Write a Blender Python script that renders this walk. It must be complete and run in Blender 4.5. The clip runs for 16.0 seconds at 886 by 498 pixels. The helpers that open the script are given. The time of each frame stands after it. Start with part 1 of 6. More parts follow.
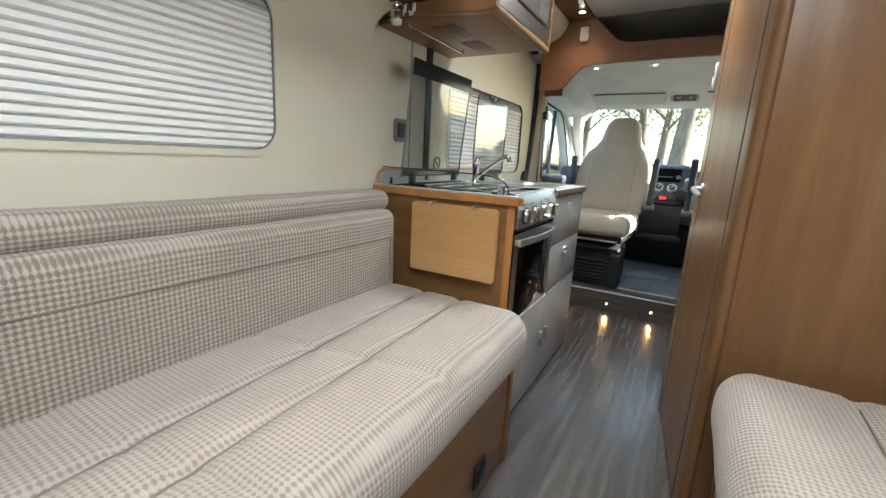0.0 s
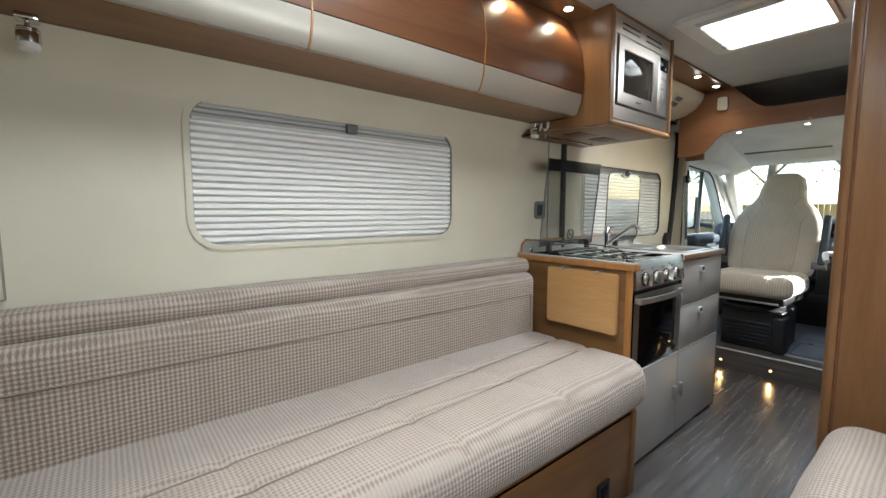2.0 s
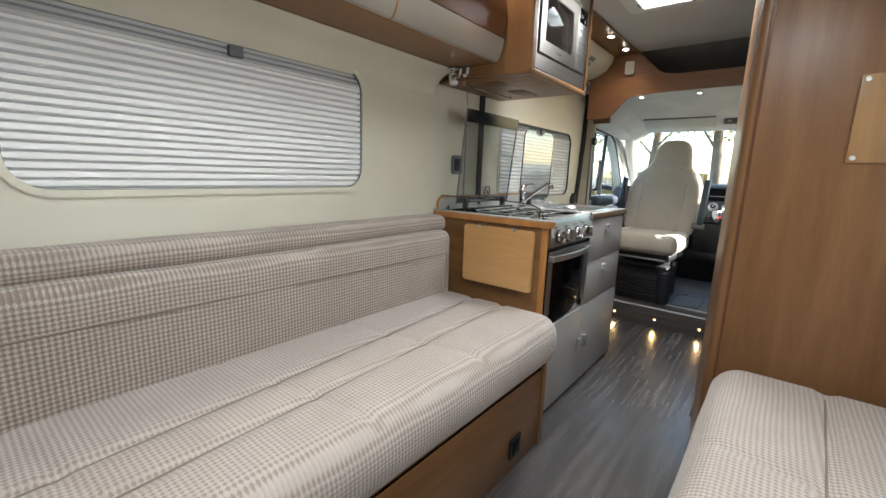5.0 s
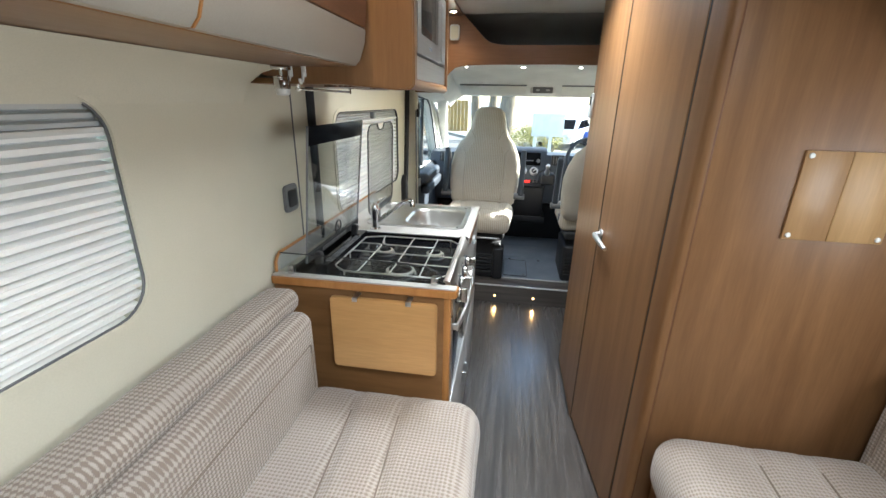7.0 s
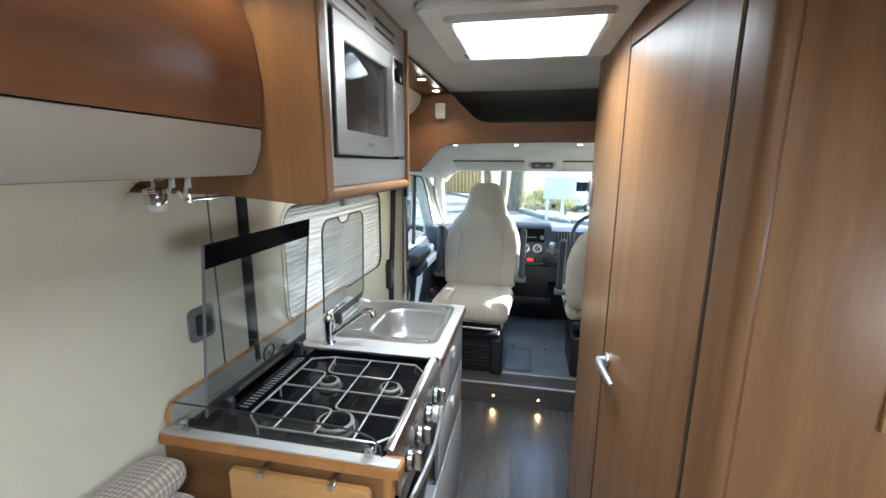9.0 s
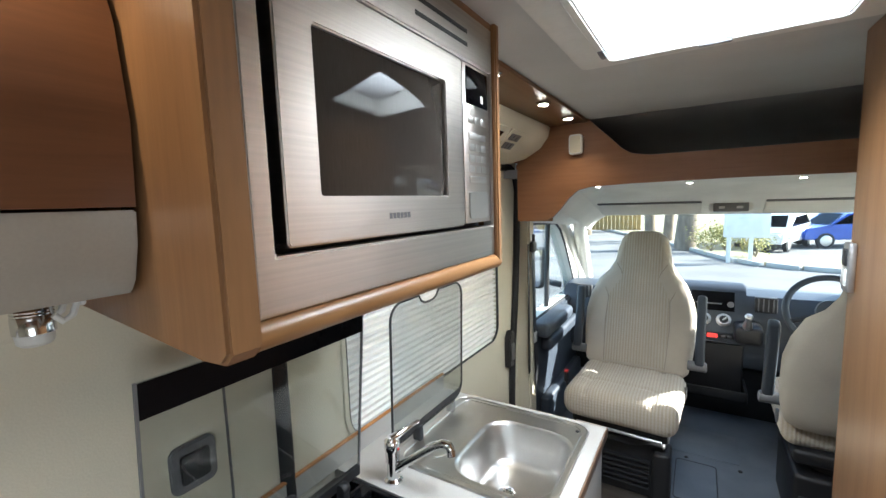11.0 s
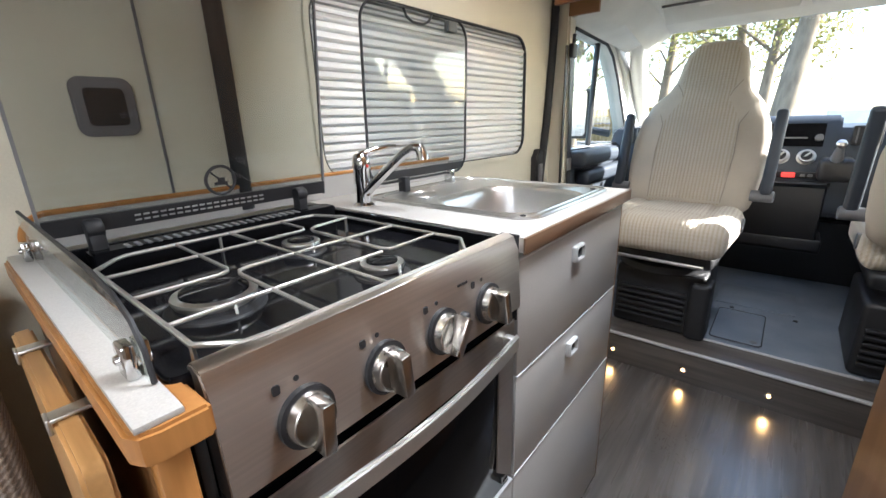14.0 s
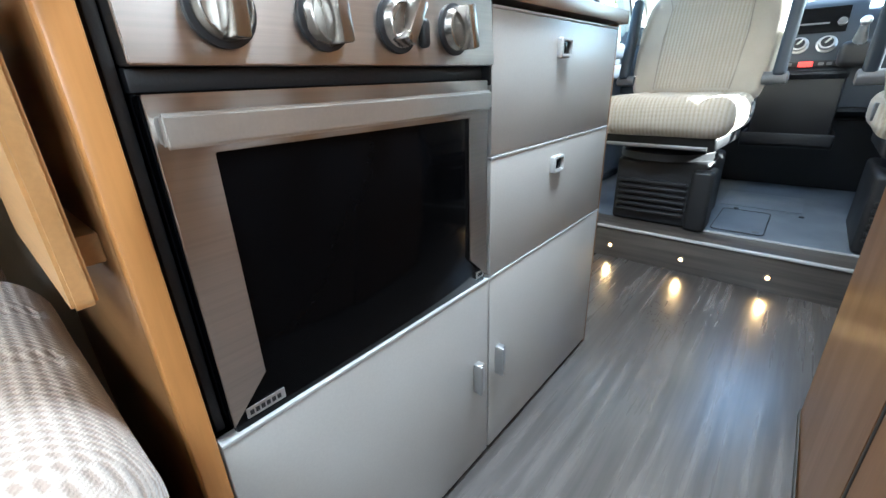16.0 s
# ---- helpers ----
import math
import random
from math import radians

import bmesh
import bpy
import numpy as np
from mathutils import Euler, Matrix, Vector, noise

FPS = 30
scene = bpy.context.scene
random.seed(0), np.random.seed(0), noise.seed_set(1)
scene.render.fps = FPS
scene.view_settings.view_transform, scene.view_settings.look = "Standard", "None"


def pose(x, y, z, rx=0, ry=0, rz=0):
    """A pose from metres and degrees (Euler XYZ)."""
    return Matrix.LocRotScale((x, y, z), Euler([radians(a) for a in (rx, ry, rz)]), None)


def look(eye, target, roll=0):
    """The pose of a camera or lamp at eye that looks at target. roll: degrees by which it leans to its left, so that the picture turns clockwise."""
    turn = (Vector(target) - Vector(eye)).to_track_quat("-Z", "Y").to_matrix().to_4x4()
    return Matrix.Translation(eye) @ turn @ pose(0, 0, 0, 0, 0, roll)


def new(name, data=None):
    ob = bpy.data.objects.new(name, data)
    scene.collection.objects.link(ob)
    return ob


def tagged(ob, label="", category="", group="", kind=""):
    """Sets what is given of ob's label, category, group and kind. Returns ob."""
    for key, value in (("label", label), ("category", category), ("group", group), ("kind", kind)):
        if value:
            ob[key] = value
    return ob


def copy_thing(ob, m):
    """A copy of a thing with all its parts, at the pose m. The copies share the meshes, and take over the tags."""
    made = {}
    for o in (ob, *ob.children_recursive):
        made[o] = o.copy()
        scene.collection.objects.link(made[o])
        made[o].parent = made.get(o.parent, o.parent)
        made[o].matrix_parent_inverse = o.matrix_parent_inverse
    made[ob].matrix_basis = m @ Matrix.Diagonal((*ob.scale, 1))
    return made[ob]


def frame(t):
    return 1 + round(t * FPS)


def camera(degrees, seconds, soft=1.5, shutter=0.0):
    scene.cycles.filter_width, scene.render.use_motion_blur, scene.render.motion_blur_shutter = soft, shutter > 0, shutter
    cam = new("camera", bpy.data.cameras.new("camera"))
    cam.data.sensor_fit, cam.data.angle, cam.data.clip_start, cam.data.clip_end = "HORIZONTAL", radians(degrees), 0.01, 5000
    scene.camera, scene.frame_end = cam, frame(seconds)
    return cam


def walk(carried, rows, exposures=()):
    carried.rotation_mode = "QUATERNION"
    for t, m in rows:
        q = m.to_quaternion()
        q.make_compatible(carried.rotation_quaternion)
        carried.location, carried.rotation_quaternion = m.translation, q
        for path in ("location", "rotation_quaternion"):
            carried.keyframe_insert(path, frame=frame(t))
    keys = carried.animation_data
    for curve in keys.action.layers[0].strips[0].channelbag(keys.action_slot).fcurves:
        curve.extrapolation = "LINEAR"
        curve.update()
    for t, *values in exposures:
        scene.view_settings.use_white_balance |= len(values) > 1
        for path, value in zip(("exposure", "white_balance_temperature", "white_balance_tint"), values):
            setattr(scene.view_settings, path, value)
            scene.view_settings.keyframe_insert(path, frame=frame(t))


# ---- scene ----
cam = camera(93.9, 16.0)
PATH = [
    (0, (1.133, 1.799, 1.070), (0.158, 3.491, 0.639), 2.9),
    (0.5, (1.283, 1.676, 1.093), (0.140, 3.269, 0.699), 2.3),
    (1, (1.387, 1.578, 1.123), (0.062, 3.037, 0.782), 1.2),
    (1.5, (1.449, 1.498, 1.150), (-0.001, 2.852, 0.892), 0.5),
    (2, (1.467, 1.445, 1.171), (-0.079, 2.701, 0.989), 0.0),
    (2.5, (1.469, 1.412, 1.201), (-0.133, 2.603, 1.075), -0.2),
    (3, (1.465, 1.406, 1.214), (-0.149, 2.580, 1.085), -0.1),
    (3.5, (1.449, 1.433, 1.182), (-0.138, 2.636, 0.993), 0.1),
    (4, (1.430, 1.465, 1.149), (-0.092, 2.739, 0.902), 0.7),
    (4.5, (1.425, 1.490, 1.140), (0.018, 2.880, 0.840), 1.3),
    (4.7, (1.415, 1.499, 1.136), (0.070, 2.945, 0.819), 1.7),
    (6.8, (0.792, 1.980, 1.436), (0.444, 3.825, 0.747), 1.1),
    (7, (0.780, 1.960, 1.517), (0.491, 3.821, 0.843), 1.1),
    (7.5, (0.773, 1.907, 1.623), (0.572, 3.803, 1.021), 0.8),
    (8, (0.807, 1.991, 1.637), (0.604, 3.911, 1.115), 0.5),
    (8.5, (0.881, 2.184, 1.639), (0.578, 4.109, 1.189), 0.3),
    (9, (0.899, 2.370, 1.626), (0.514, 4.290, 1.221), 0.3),
    (9.5, (0.848, 2.592, 1.636), (0.319, 4.485, 1.269), -0.2),
    (10, (0.821, 2.715, 1.672), (0.125, 4.561, 1.348), -0.9),
    (10.2, (0.823, 2.765, 1.676), (0.049, 4.585, 1.382), -1.2),
    (12.3, (0.927, 3.098, 1.697), (-0.355, 4.616, 1.465), -1.0),
    (12.5, (0.913, 3.115, 1.633), (-0.367, 4.625, 1.347), -0.8),
    (13, (0.895, 3.126, 1.443), (-0.370, 4.620, 1.030), -0.9),
    (13.5, (0.920, 3.094, 1.266), (-0.309, 4.585, 0.751), -1.2),
    (14, (0.942, 3.108, 1.138), (-0.279, 4.577, 0.546), -1.7),
    (14.5, (0.973, 3.126, 1.020), (-0.262, 4.566, 0.386), -2.1),
    (15, (0.995, 3.116, 0.925), (-0.252, 4.531, 0.260), -2.3),
    (15.5, (1.015, 3.095, 0.854), (-0.239, 4.486, 0.152), -2.2),
    (16, (1.025, 3.093, 0.811), (-0.188, 4.491, 0.054), -2.1),
]
LIGHT = [
    (0, 2.58, 6150, 5), (2.5, 2.44, 6150, 6), (4.7, 2.44, 6150, 6), (7.0, 2.82, 6000, 5), (8.5, 2.9, 5700, 4), (9.5, 2.68, 5650, 4), (12.5, 2.68, 6150, 9),
    (13.5, 2.78, 6150, 11), (14.5, 3.15, 5950, 9), (15.0, 3.36, 5700, 4), (16.0, 3.65, 5450, 1),
]
walk(cam, [(t, look(eye, target, roll)) for t, eye, target, roll in PATH], LIGHT)

# world, sun and large lights
SUN_AZ, SUN_EL = radians(63), radians(27)
world = bpy.data.worlds.new("sky")
scene.world = world
world.use_nodes = True
wn = world.node_tree.nodes
sky = wn.new("ShaderNodeTexSky")
sky.sky_type, sky.sun_disc, sky.sun_elevation, sky.sun_rotation = "NISHITA", False, SUN_EL, SUN_AZ
wn["Background"].inputs["Strength"].default_value = 0.14
world.node_tree.links.new(sky.outputs["Color"], wn["Background"].inputs["Color"])
sun_data = bpy.data.lights.new("sun", "SUN")
sun_data.energy, sun_data.angle, sun_data.color = 4.6, radians(0.6), (1.0, 0.95, 0.86)
sun = new("sun", sun_data)
sun_from = Vector((math.sin(SUN_AZ) * math.cos(SUN_EL), math.cos(SUN_AZ) * math.cos(SUN_EL), math.sin(SUN_EL)))
sun.matrix_world = look(sun_from * 20, (0, 0, 0))


def opening_light(name, eye, target, w, h, watts, spread=180, color=(0.92, 0.96, 1.0)):
    d = bpy.data.lights.new(name, "AREA")
    d.shape, d.size, d.size_y, d.energy, d.color = "RECTANGLE", w, h, watts, color
    d.spread = radians(spread)
    ob = new(name, d)
    ob.matrix_world = look(eye, target)
    return ob


opening_light("rooflight_daylight", (0.88, 3.805, 2.118), (0.88, 3.805, 0), 0.42, 0.42, 3.9, 140)
# added fill lamp in the unseen rear roof light, placed to brighten settees and wall
opening_light("rear_rooflight_daylight", (1.0, 1.95, 2.118), (1.0, 1.95, 0), 0.58, 0.58, 3.7, 165)
# added fill lamp inside the lowered right blind, brightening the left wall and settee
opening_light("window_daylight", (2.008, 2.17, 1.28), (1, 2.17, 1.28), 1.0, 0.42, 1.9)

# ---- materials ----


def mat(name, c1, c2=None, rough=0.5, metal=0.0, stretch=(1, 1, 1), size=5.0, fine=90.0, bump=0.05, rvar=0.08, coat=0.0, spec=0.5, wear=0.12):
    """A surface with broad stains and a fine grain, in metres."""
    m = bpy.data.materials.new(name)
    m.use_nodes = True
    nt = m.node_tree
    n, lk = nt.nodes, nt.links.new
    p = n["Principled BSDF"]
    c2 = c2 or tuple(c * 0.86 for c in c1)
    geo = n.new("ShaderNodeNewGeometry")
    mp = n.new("ShaderNodeMapping")
    mp.inputs["Scale"].default_value = stretch
    lk(geo.outputs["Position"], mp.inputs["Vector"])
    broad, grain = n.new("ShaderNodeTexNoise"), n.new("ShaderNodeTexNoise")
    broad.inputs["Scale"].default_value, broad.inputs["Detail"].default_value = size, 5
    grain.inputs["Scale"].default_value, grain.inputs["Detail"].default_value = fine, 3
    lk(mp.outputs["Vector"], broad.inputs["Vector"])
    lk(mp.outputs["Vector"], grain.inputs["Vector"])
    mix = n.new("ShaderNodeMix")
    mix.data_type = "RGBA"
    mix.inputs["A"].default_value, mix.inputs["B"].default_value = (*c1, 1), (*c2, 1)
    ramp = n.new("ShaderNodeValToRGB")
    ramp.color_ramp.elements[0].position, ramp.color_ramp.elements[1].position = 0.36, 0.66
    lk(broad.outputs["Fac"], ramp.inputs["Fac"])
    lk(ramp.outputs["Color"], mix.inputs["Factor"])
    mix2 = n.new("ShaderNodeMix")
    mix2.data_type, mix2.blend_type = "RGBA", "MULTIPLY"
    mix2.inputs["Factor"].default_value = wear
    lk(mix.outputs["Result"], mix2.inputs["A"])
    lk(grain.outputs["Fac"], mix2.inputs["B"])
    lk(mix2.outputs["Result"], p.inputs["Base Color"])
    rr = n.new("ShaderNodeMapRange")
    rr.inputs["To Min"].default_value, rr.inputs["To Max"].default_value = max(0.02, rough - rvar), rough + rvar
    lk(broad.outputs["Fac"], rr.inputs["Value"])
    lk(rr.outputs["Result"], p.inputs["Roughness"])
    p.inputs["Metallic"].default_value = metal
    p.inputs["Coat Weight"].default_value = coat
    p.inputs["Coat Roughness"].default_value = 0.24
    p.inputs["Specular IOR Level"].default_value = spec
    if bump:
        b = n.new("ShaderNodeBump")
        b.inputs["Strength"].default_value, b.inputs["Distance"].default_value = bump, 0.004
        lk(grain.outputs["Fac"], b.inputs["Height"])
        lk(b.outputs["Normal"], p.inputs["Normal"])
    return m


def wood(name, c1, c2, along="z", rough=0.37, coat=0.16):
    s = {"z": (9, 9, 0.7), "y": (9, 0.7, 9), "x": (0.7, 9, 9)}[along]
    m = mat(name, c1, c2, rough, 0, s, 1.6, 22, 0.03, 0.05, coat * 0.7, 0.3, 0.26)
    for k in m.node_tree.nodes:
        if k.type == "TEX_NOISE" and k.inputs["Scale"].default_value < 5:
            k.inputs["Distortion"].default_value = 0.9
    return m


def fabric(name, light, dark, pitch=0.0085, check=True, nub=(0.34, 0.68)):
    """Woven cloth: small checks, or cords, in two colours, with relief."""
    m = mat(name, light, tuple(c * 0.9 for c in light), 0.9, 0, (1, 1, 1), 7, 400, 0, 0.03, 0, 0.15, 0.25)
    nt = m.node_tree
    n, lk = nt.nodes, nt.links.new
    p = n["Principled BSDF"]
    geo = n.new("ShaderNodeNewGeometry")
    sp = n.new("ShaderNodeSeparateXYZ")
    lk(geo.outputs["Position"], sp.inputs["Vector"])

    def calc(op, a, b=None):
        k = n.new("ShaderNodeMath")
        k.operation = op
        for i, v in enumerate((a, b)):
            if v is None:
                continue
            if isinstance(v, (int, float)):
                k.inputs[i].default_value = v
            else:
                lk(v, k.inputs[i])
        return k.outputs[0]
    wob = n.new("ShaderNodeTexNoise")
    wob.inputs["Scale"].default_value = 30
    wv = calc("MULTIPLY", wob.outputs["Fac"], 1.4)
    k = math.tau / pitch
    if check:
        u = calc("SINE", calc("ADD", calc("MULTIPLY", sp.outputs["Y"], k), wv))
        v = calc("SINE", calc("ADD", calc("MULTIPLY", calc("ADD", sp.outputs["X"], sp.outputs["Z"]), k), wv))
        f = calc("ADD", calc("MULTIPLY", calc("ADD", u, v), 0.25), 0.5)
    else:
        u = calc("SINE", calc("ADD", calc("MULTIPLY", sp.outputs["X"], k), wv))
        v = calc("SINE", calc("MULTIPLY", calc("ADD", sp.outputs["Y"], sp.outputs["Z"]), k * 0.9))
        f = calc("ADD", calc("ADD", calc("MULTIPLY", u, 0.34), calc("MULTIPLY", v, 0.12)), 0.5)
    yarn = n.new("ShaderNodeTexNoise")
    yarn.inputs["Scale"].default_value, yarn.inputs["Detail"].default_value = 520, 2
    lk(geo.outputs["Position"], yarn.inputs["Vector"])
    twist = calc("SINE", calc("MULTIPLY", calc("ADD", sp.outputs["Y"], calc("SUBTRACT", sp.outputs["X"], sp.outputs["Z"])), k * 2.0))
    f = calc("ADD", calc("ADD", f, calc("MULTIPLY", calc("SUBTRACT", yarn.outputs["Fac"], 0.5), 0.45)), calc("MULTIPLY", twist, 0.06))
    ramp = n.new("ShaderNodeValToRGB")
    ramp.color_ramp.elements[0].position, ramp.color_ramp.elements[1].position = nub if check else (0.26, 0.6)
    lk(f, ramp.inputs["Fac"])
    mix = n.new("ShaderNodeMix")
    mix.data_type = "RGBA"
    old = p.inputs["Base Color"].links[0].from_socket
    mix.inputs["A"].default_value = (*dark, 1)
    lk(ramp.outputs["Color"], mix.inputs["Factor"])
    lk(old, mix.inputs["B"])
    lk(mix.outputs["Result"], p.inputs["Base Color"])
    b = n.new("ShaderNodeBump")
    b.inputs["Strength"].default_value, b.inputs["Distance"].default_value = 0.7, 0.003
    lk(f, b.inputs["Height"])
    lk(b.outputs["Normal"], p.inputs["Normal"])
    p.inputs["Sheen Weight"].default_value = 0.25
    return m


def glow(name, color, strength):
    m = bpy.data.materials.new(name)
    m.use_nodes = True
    p = m.node_tree.nodes["Principled BSDF"]
    p.inputs["Base Color"].default_value = (*color, 1)
    p.inputs["Emission Color"].default_value = (*color, 1)
    p.inputs["Emission Strength"].default_value = strength
    return m


def glass(name, color=(0.95, 0.98, 0.97), rough=0.0, gloss=0.035):
    """Thin sheet glass: clear, with a mirror gloss on it."""
    m = bpy.data.materials.new(name)
    m.use_nodes = True
    n, lk = m.node_tree.nodes, m.node_tree.links.new
    n.remove(n["Principled BSDF"])
    tr, gl, mx, fr = n.new("ShaderNodeBsdfTransparent"), n.new("ShaderNodeBsdfGlossy"), n.new("ShaderNodeMixShader"), n.new("ShaderNodeMapRange")
    lw, pw = n.new("ShaderNodeLayerWeight"), n.new("ShaderNodeMath")
    lw.inputs["Blend"].default_value = 0.5
    pw.operation = "POWER"
    pw.inputs[1].default_value = 4.0
    lk(lw.outputs["Facing"], pw.inputs[0])
    lk(pw.outputs[0], fr.inputs["Value"])
    fr.inputs["To Min"].default_value, fr.inputs["To Max"].default_value = gloss, 0.8
    tr.inputs["Color"].default_value = (*color, 1)
    gl.inputs["Roughness"].default_value = rough
    lk(fr.outputs["Result"], mx.inputs["Fac"])
    lk(tr.outputs["BSDF"], mx.inputs[1])
    lk(gl.outputs["BSDF"], mx.inputs[2])
    lk(mx.outputs["Shader"], n["Material Output"].inputs["Surface"])
    return m


def cloth_thin(name, color, through_light=0.5):
    """Thin pleated cloth that daylight shines through."""
    m = bpy.data.materials.new(name)
    m.use_nodes = True
    n, lk = m.node_tree.nodes, m.node_tree.links.new
    p = n["Principled BSDF"]
    p.inputs["Base Color"].default_value = (*color, 1)
    p.inputs["Roughness"].default_value = 0.9
    t, mx = n.new("ShaderNodeBsdfTranslucent"), n.new("ShaderNodeMixShader")
    t.inputs["Color"].default_value = (*color, 1)
    mx.inputs["Fac"].default_value = through_light
    lk(p.outputs["BSDF"], mx.inputs[1])
    lk(t.outputs["BSDF"], mx.inputs[2])
    lk(mx.outputs["Shader"], n["Material Output"].inputs["Surface"])
    return m


CREAM = mat("cream_wall_lining", (0.66, 0.613, 0.488), (0.62, 0.573, 0.45), 0.62, 0, (1, 1, 1), 3, 260, 0.12)
CEIL = mat("grey_ceiling_felt", (0.60, 0.60, 0.585), (0.55, 0.55, 0.535), 0.95, 0, (1, 1, 1), 4, 300, 0.2)
DARKFELT = mat("charcoal_felt", (0.34, 0.345, 0.355), None, 0.95, 0, (1, 1, 1), 5, 300, 0.2)
WOOD = wood("cherry_wood_upright", (0.245, 0.123, 0.052), (0.190, 0.091, 0.037), "z")
WOODY = wood("cherry_wood_along", (0.262, 0.131, 0.050), (0.206, 0.098, 0.036), "y")
WOODX = wood("cherry_wood_across", (0.262, 0.131, 0.050), (0.206, 0.098, 0.036), "x")
DARKWOOD = wood("dark_cherry_gloss", (0.18, 0.076, 0.034), (0.13, 0.052, 0.023), "y", 0.3, 0.25)
OAKLIP = wood("light_oak_lipping", (0.47, 0.215, 0.065), (0.38, 0.165, 0.048), "z", 0.35, 0.2)
BAMBOO = wood("bamboo", (0.62, 0.355, 0.145), (0.54, 0.295, 0.108), "x", 0.42, 0.1)
BAMBOOZ = wood("pale_bamboo_strips", (0.46, 0.275, 0.118), (0.36, 0.205, 0.082), "z", 0.42, 0.1)
TAUPE = mat("champagne_laminate", (0.40, 0.36, 0.30), (0.37, 0.335, 0.28), 0.34, 0.25, (1, 1, 1), 3, 300, 0.02)
GREYFRONT = mat("silver_grey_laminate", (0.42, 0.405, 0.38), (0.40, 0.385, 0.36), 0.36, 0.15, (1, 1, 1), 3, 300, 0.03)
CARCASS = mat("dark_carcass_edge", (0.05, 0.045, 0.04), None, 0.6)
WORKTOP = mat("pale_grey_worktop", (0.47, 0.45, 0.42), (0.43, 0.41, 0.385), 0.42, 0, (1, 1, 1), 6, 500, 0.05, 0.06, 0, 0.5, 0.3)
FLOORM = mat("grey_brown_wood_vinyl", (0.125, 0.110, 0.102), (0.056, 0.049, 0.045), 0.28, 0, (26, 1.1, 26), 1.6, 7, 0.05, 0.05, 0.9, 0.5, 0.45)
STEPM = mat("grey_brown_wood_vinyl_across", (0.115, 0.098, 0.086), (0.062, 0.052, 0.046), 0.35, 0, (1.1, 26, 26), 1.6, 7, 0.12, 0.07, 0.1, 0.5, 0.45)
SEATCLOTH = fabric("beige_check_seat_cloth", (0.525, 0.452, 0.392), (0.290, 0.232, 0.192), 0.0112, True, (0.27, 0.56))
BACKCLOTH = fabric("beige_brown_check_back_cloth", (0.505, 0.430, 0.365), (0.235, 0.184, 0.147), 0.0112, True, (0.38, 0.68))
CABCLOTH = fabric("cream_cord_cab_cloth", (0.60, 0.535, 0.44), (0.42, 0.36, 0.28), 0.0150, False)
CABPLAIN = mat("cream_plain_cab_cloth", (0.60, 0.54, 0.45), (0.545, 0.485, 0.40), 0.9, 0, (1, 1, 1), 6, 420, 0.5, 0.03, 0, 0.15, 0.25)
SEAM = mat("beige_seam_thread", (0.36, 0.31, 0.26), None, 0.9)
PIPING = mat("brown_seam_thread", (0.24, 0.19, 0.15), None, 0.9)
# warm tint in the base stands for the brown wood the steel reflects
STEEL = mat("brushed_steel", (0.53, 0.49, 0.45), (0.48, 0.445, 0.41), 0.36, 1.0, (2, 0.6, 60), 4, 40, 0.03, 0.05)
tangent = STEEL.node_tree.nodes.new("ShaderNodeTangent")
tangent.direction_type, tangent.axis = "RADIAL", "Z"
steel_bsdf = STEEL.node_tree.nodes["Principled BSDF"]
STEEL.node_tree.links.new(tangent.outputs["Tangent"], steel_bsdf.inputs["Tangent"])
steel_bsdf.inputs["Anisotropic"].default_value, steel_bsdf.inputs["Anisotropic Rotation"].default_value = 0.7, 0.25
STEELV = mat("brushed_steel_plain", (0.60, 0.59, 0.57), None, 0.33, 1.0, (1, 1, 1), 6, 300, 0.02, 0.05)
CHROME = mat("chrome", (0.75, 0.75, 0.76), None, 0.09, 1.0, (1, 1, 1), 5, 100, 0, 0.03)
ALU = mat("satin_aluminium", (0.62, 0.62, 0.62), None, 0.35, 0.9, (1, 1, 1), 5, 200, 0.03)
BLACKGLOSS = mat("black_enamel", (0.006, 0.006, 0.007), None, 0.10, 0, (1, 1, 1), 6, 100, 0.0, 0.04, 0, 0.12)
BLACKGLASS = mat("black_oven_glass", (0.0025, 0.0025, 0.003), None, 0.08, 0, (1, 1, 1), 6, 100, 0.0, 0.03, 0, 0.07)
ALUSTRIP = mat("pale_aluminium_strip", (0.56, 0.56, 0.55), None, 0.45, 0.3, (1, 1, 1), 5, 200, 0.02)
SATIN = mat("satin_steel_bar", (0.66, 0.65, 0.62), None, 0.36, 0.9, (1, 1, 1), 6, 300, 0.03, 0.04)
BLACK = mat("black_plastic", (0.013, 0.013, 0.015), None, 0.5, 0, (1, 1, 1), 6, 300, 0.08)
RUBBER = mat("black_rubber", (0.016, 0.016, 0.018), None, 0.7)
GREYPL = mat("grey_plastic", (0.16, 0.16, 0.165), None, 0.45)
# base lifted and blued to hold flare haze and the dash top's blue reflection
CABGREY = mat("blue_grey_cab_plastic", (0.040, 0.050, 0.066), (0.032, 0.041, 0.055), 0.5, 0, (1, 1, 1), 6, 350, 0.15)
CABFLOOR = mat("grey_rubber_cab_mat", (0.20, 0.225, 0.265), (0.155, 0.178, 0.215), 0.42, 0, (1, 1, 1), 5, 250, 0.2, 0.1, 0, 0.5, 0.3)
CABLIN = mat("pale_cab_lining", (0.70, 0.70, 0.65), None, 0.7, 0, (1, 1, 1), 4, 300, 0.1)
WHITEPL = mat("white_plastic", (0.75, 0.74, 0.70), None, 0.4)
BLIND = cloth_thin("white_pleated_blind", (0.90, 0.87, 0.83), 0.03)
ACRYL = cloth_thin("frosted_rooflight_acrylic", (0.9, 0.9, 0.9), 0.7)
NET = cloth_thin("grey_flyscreen_pleats", (0.47, 0.45, 0.42), 0.08)
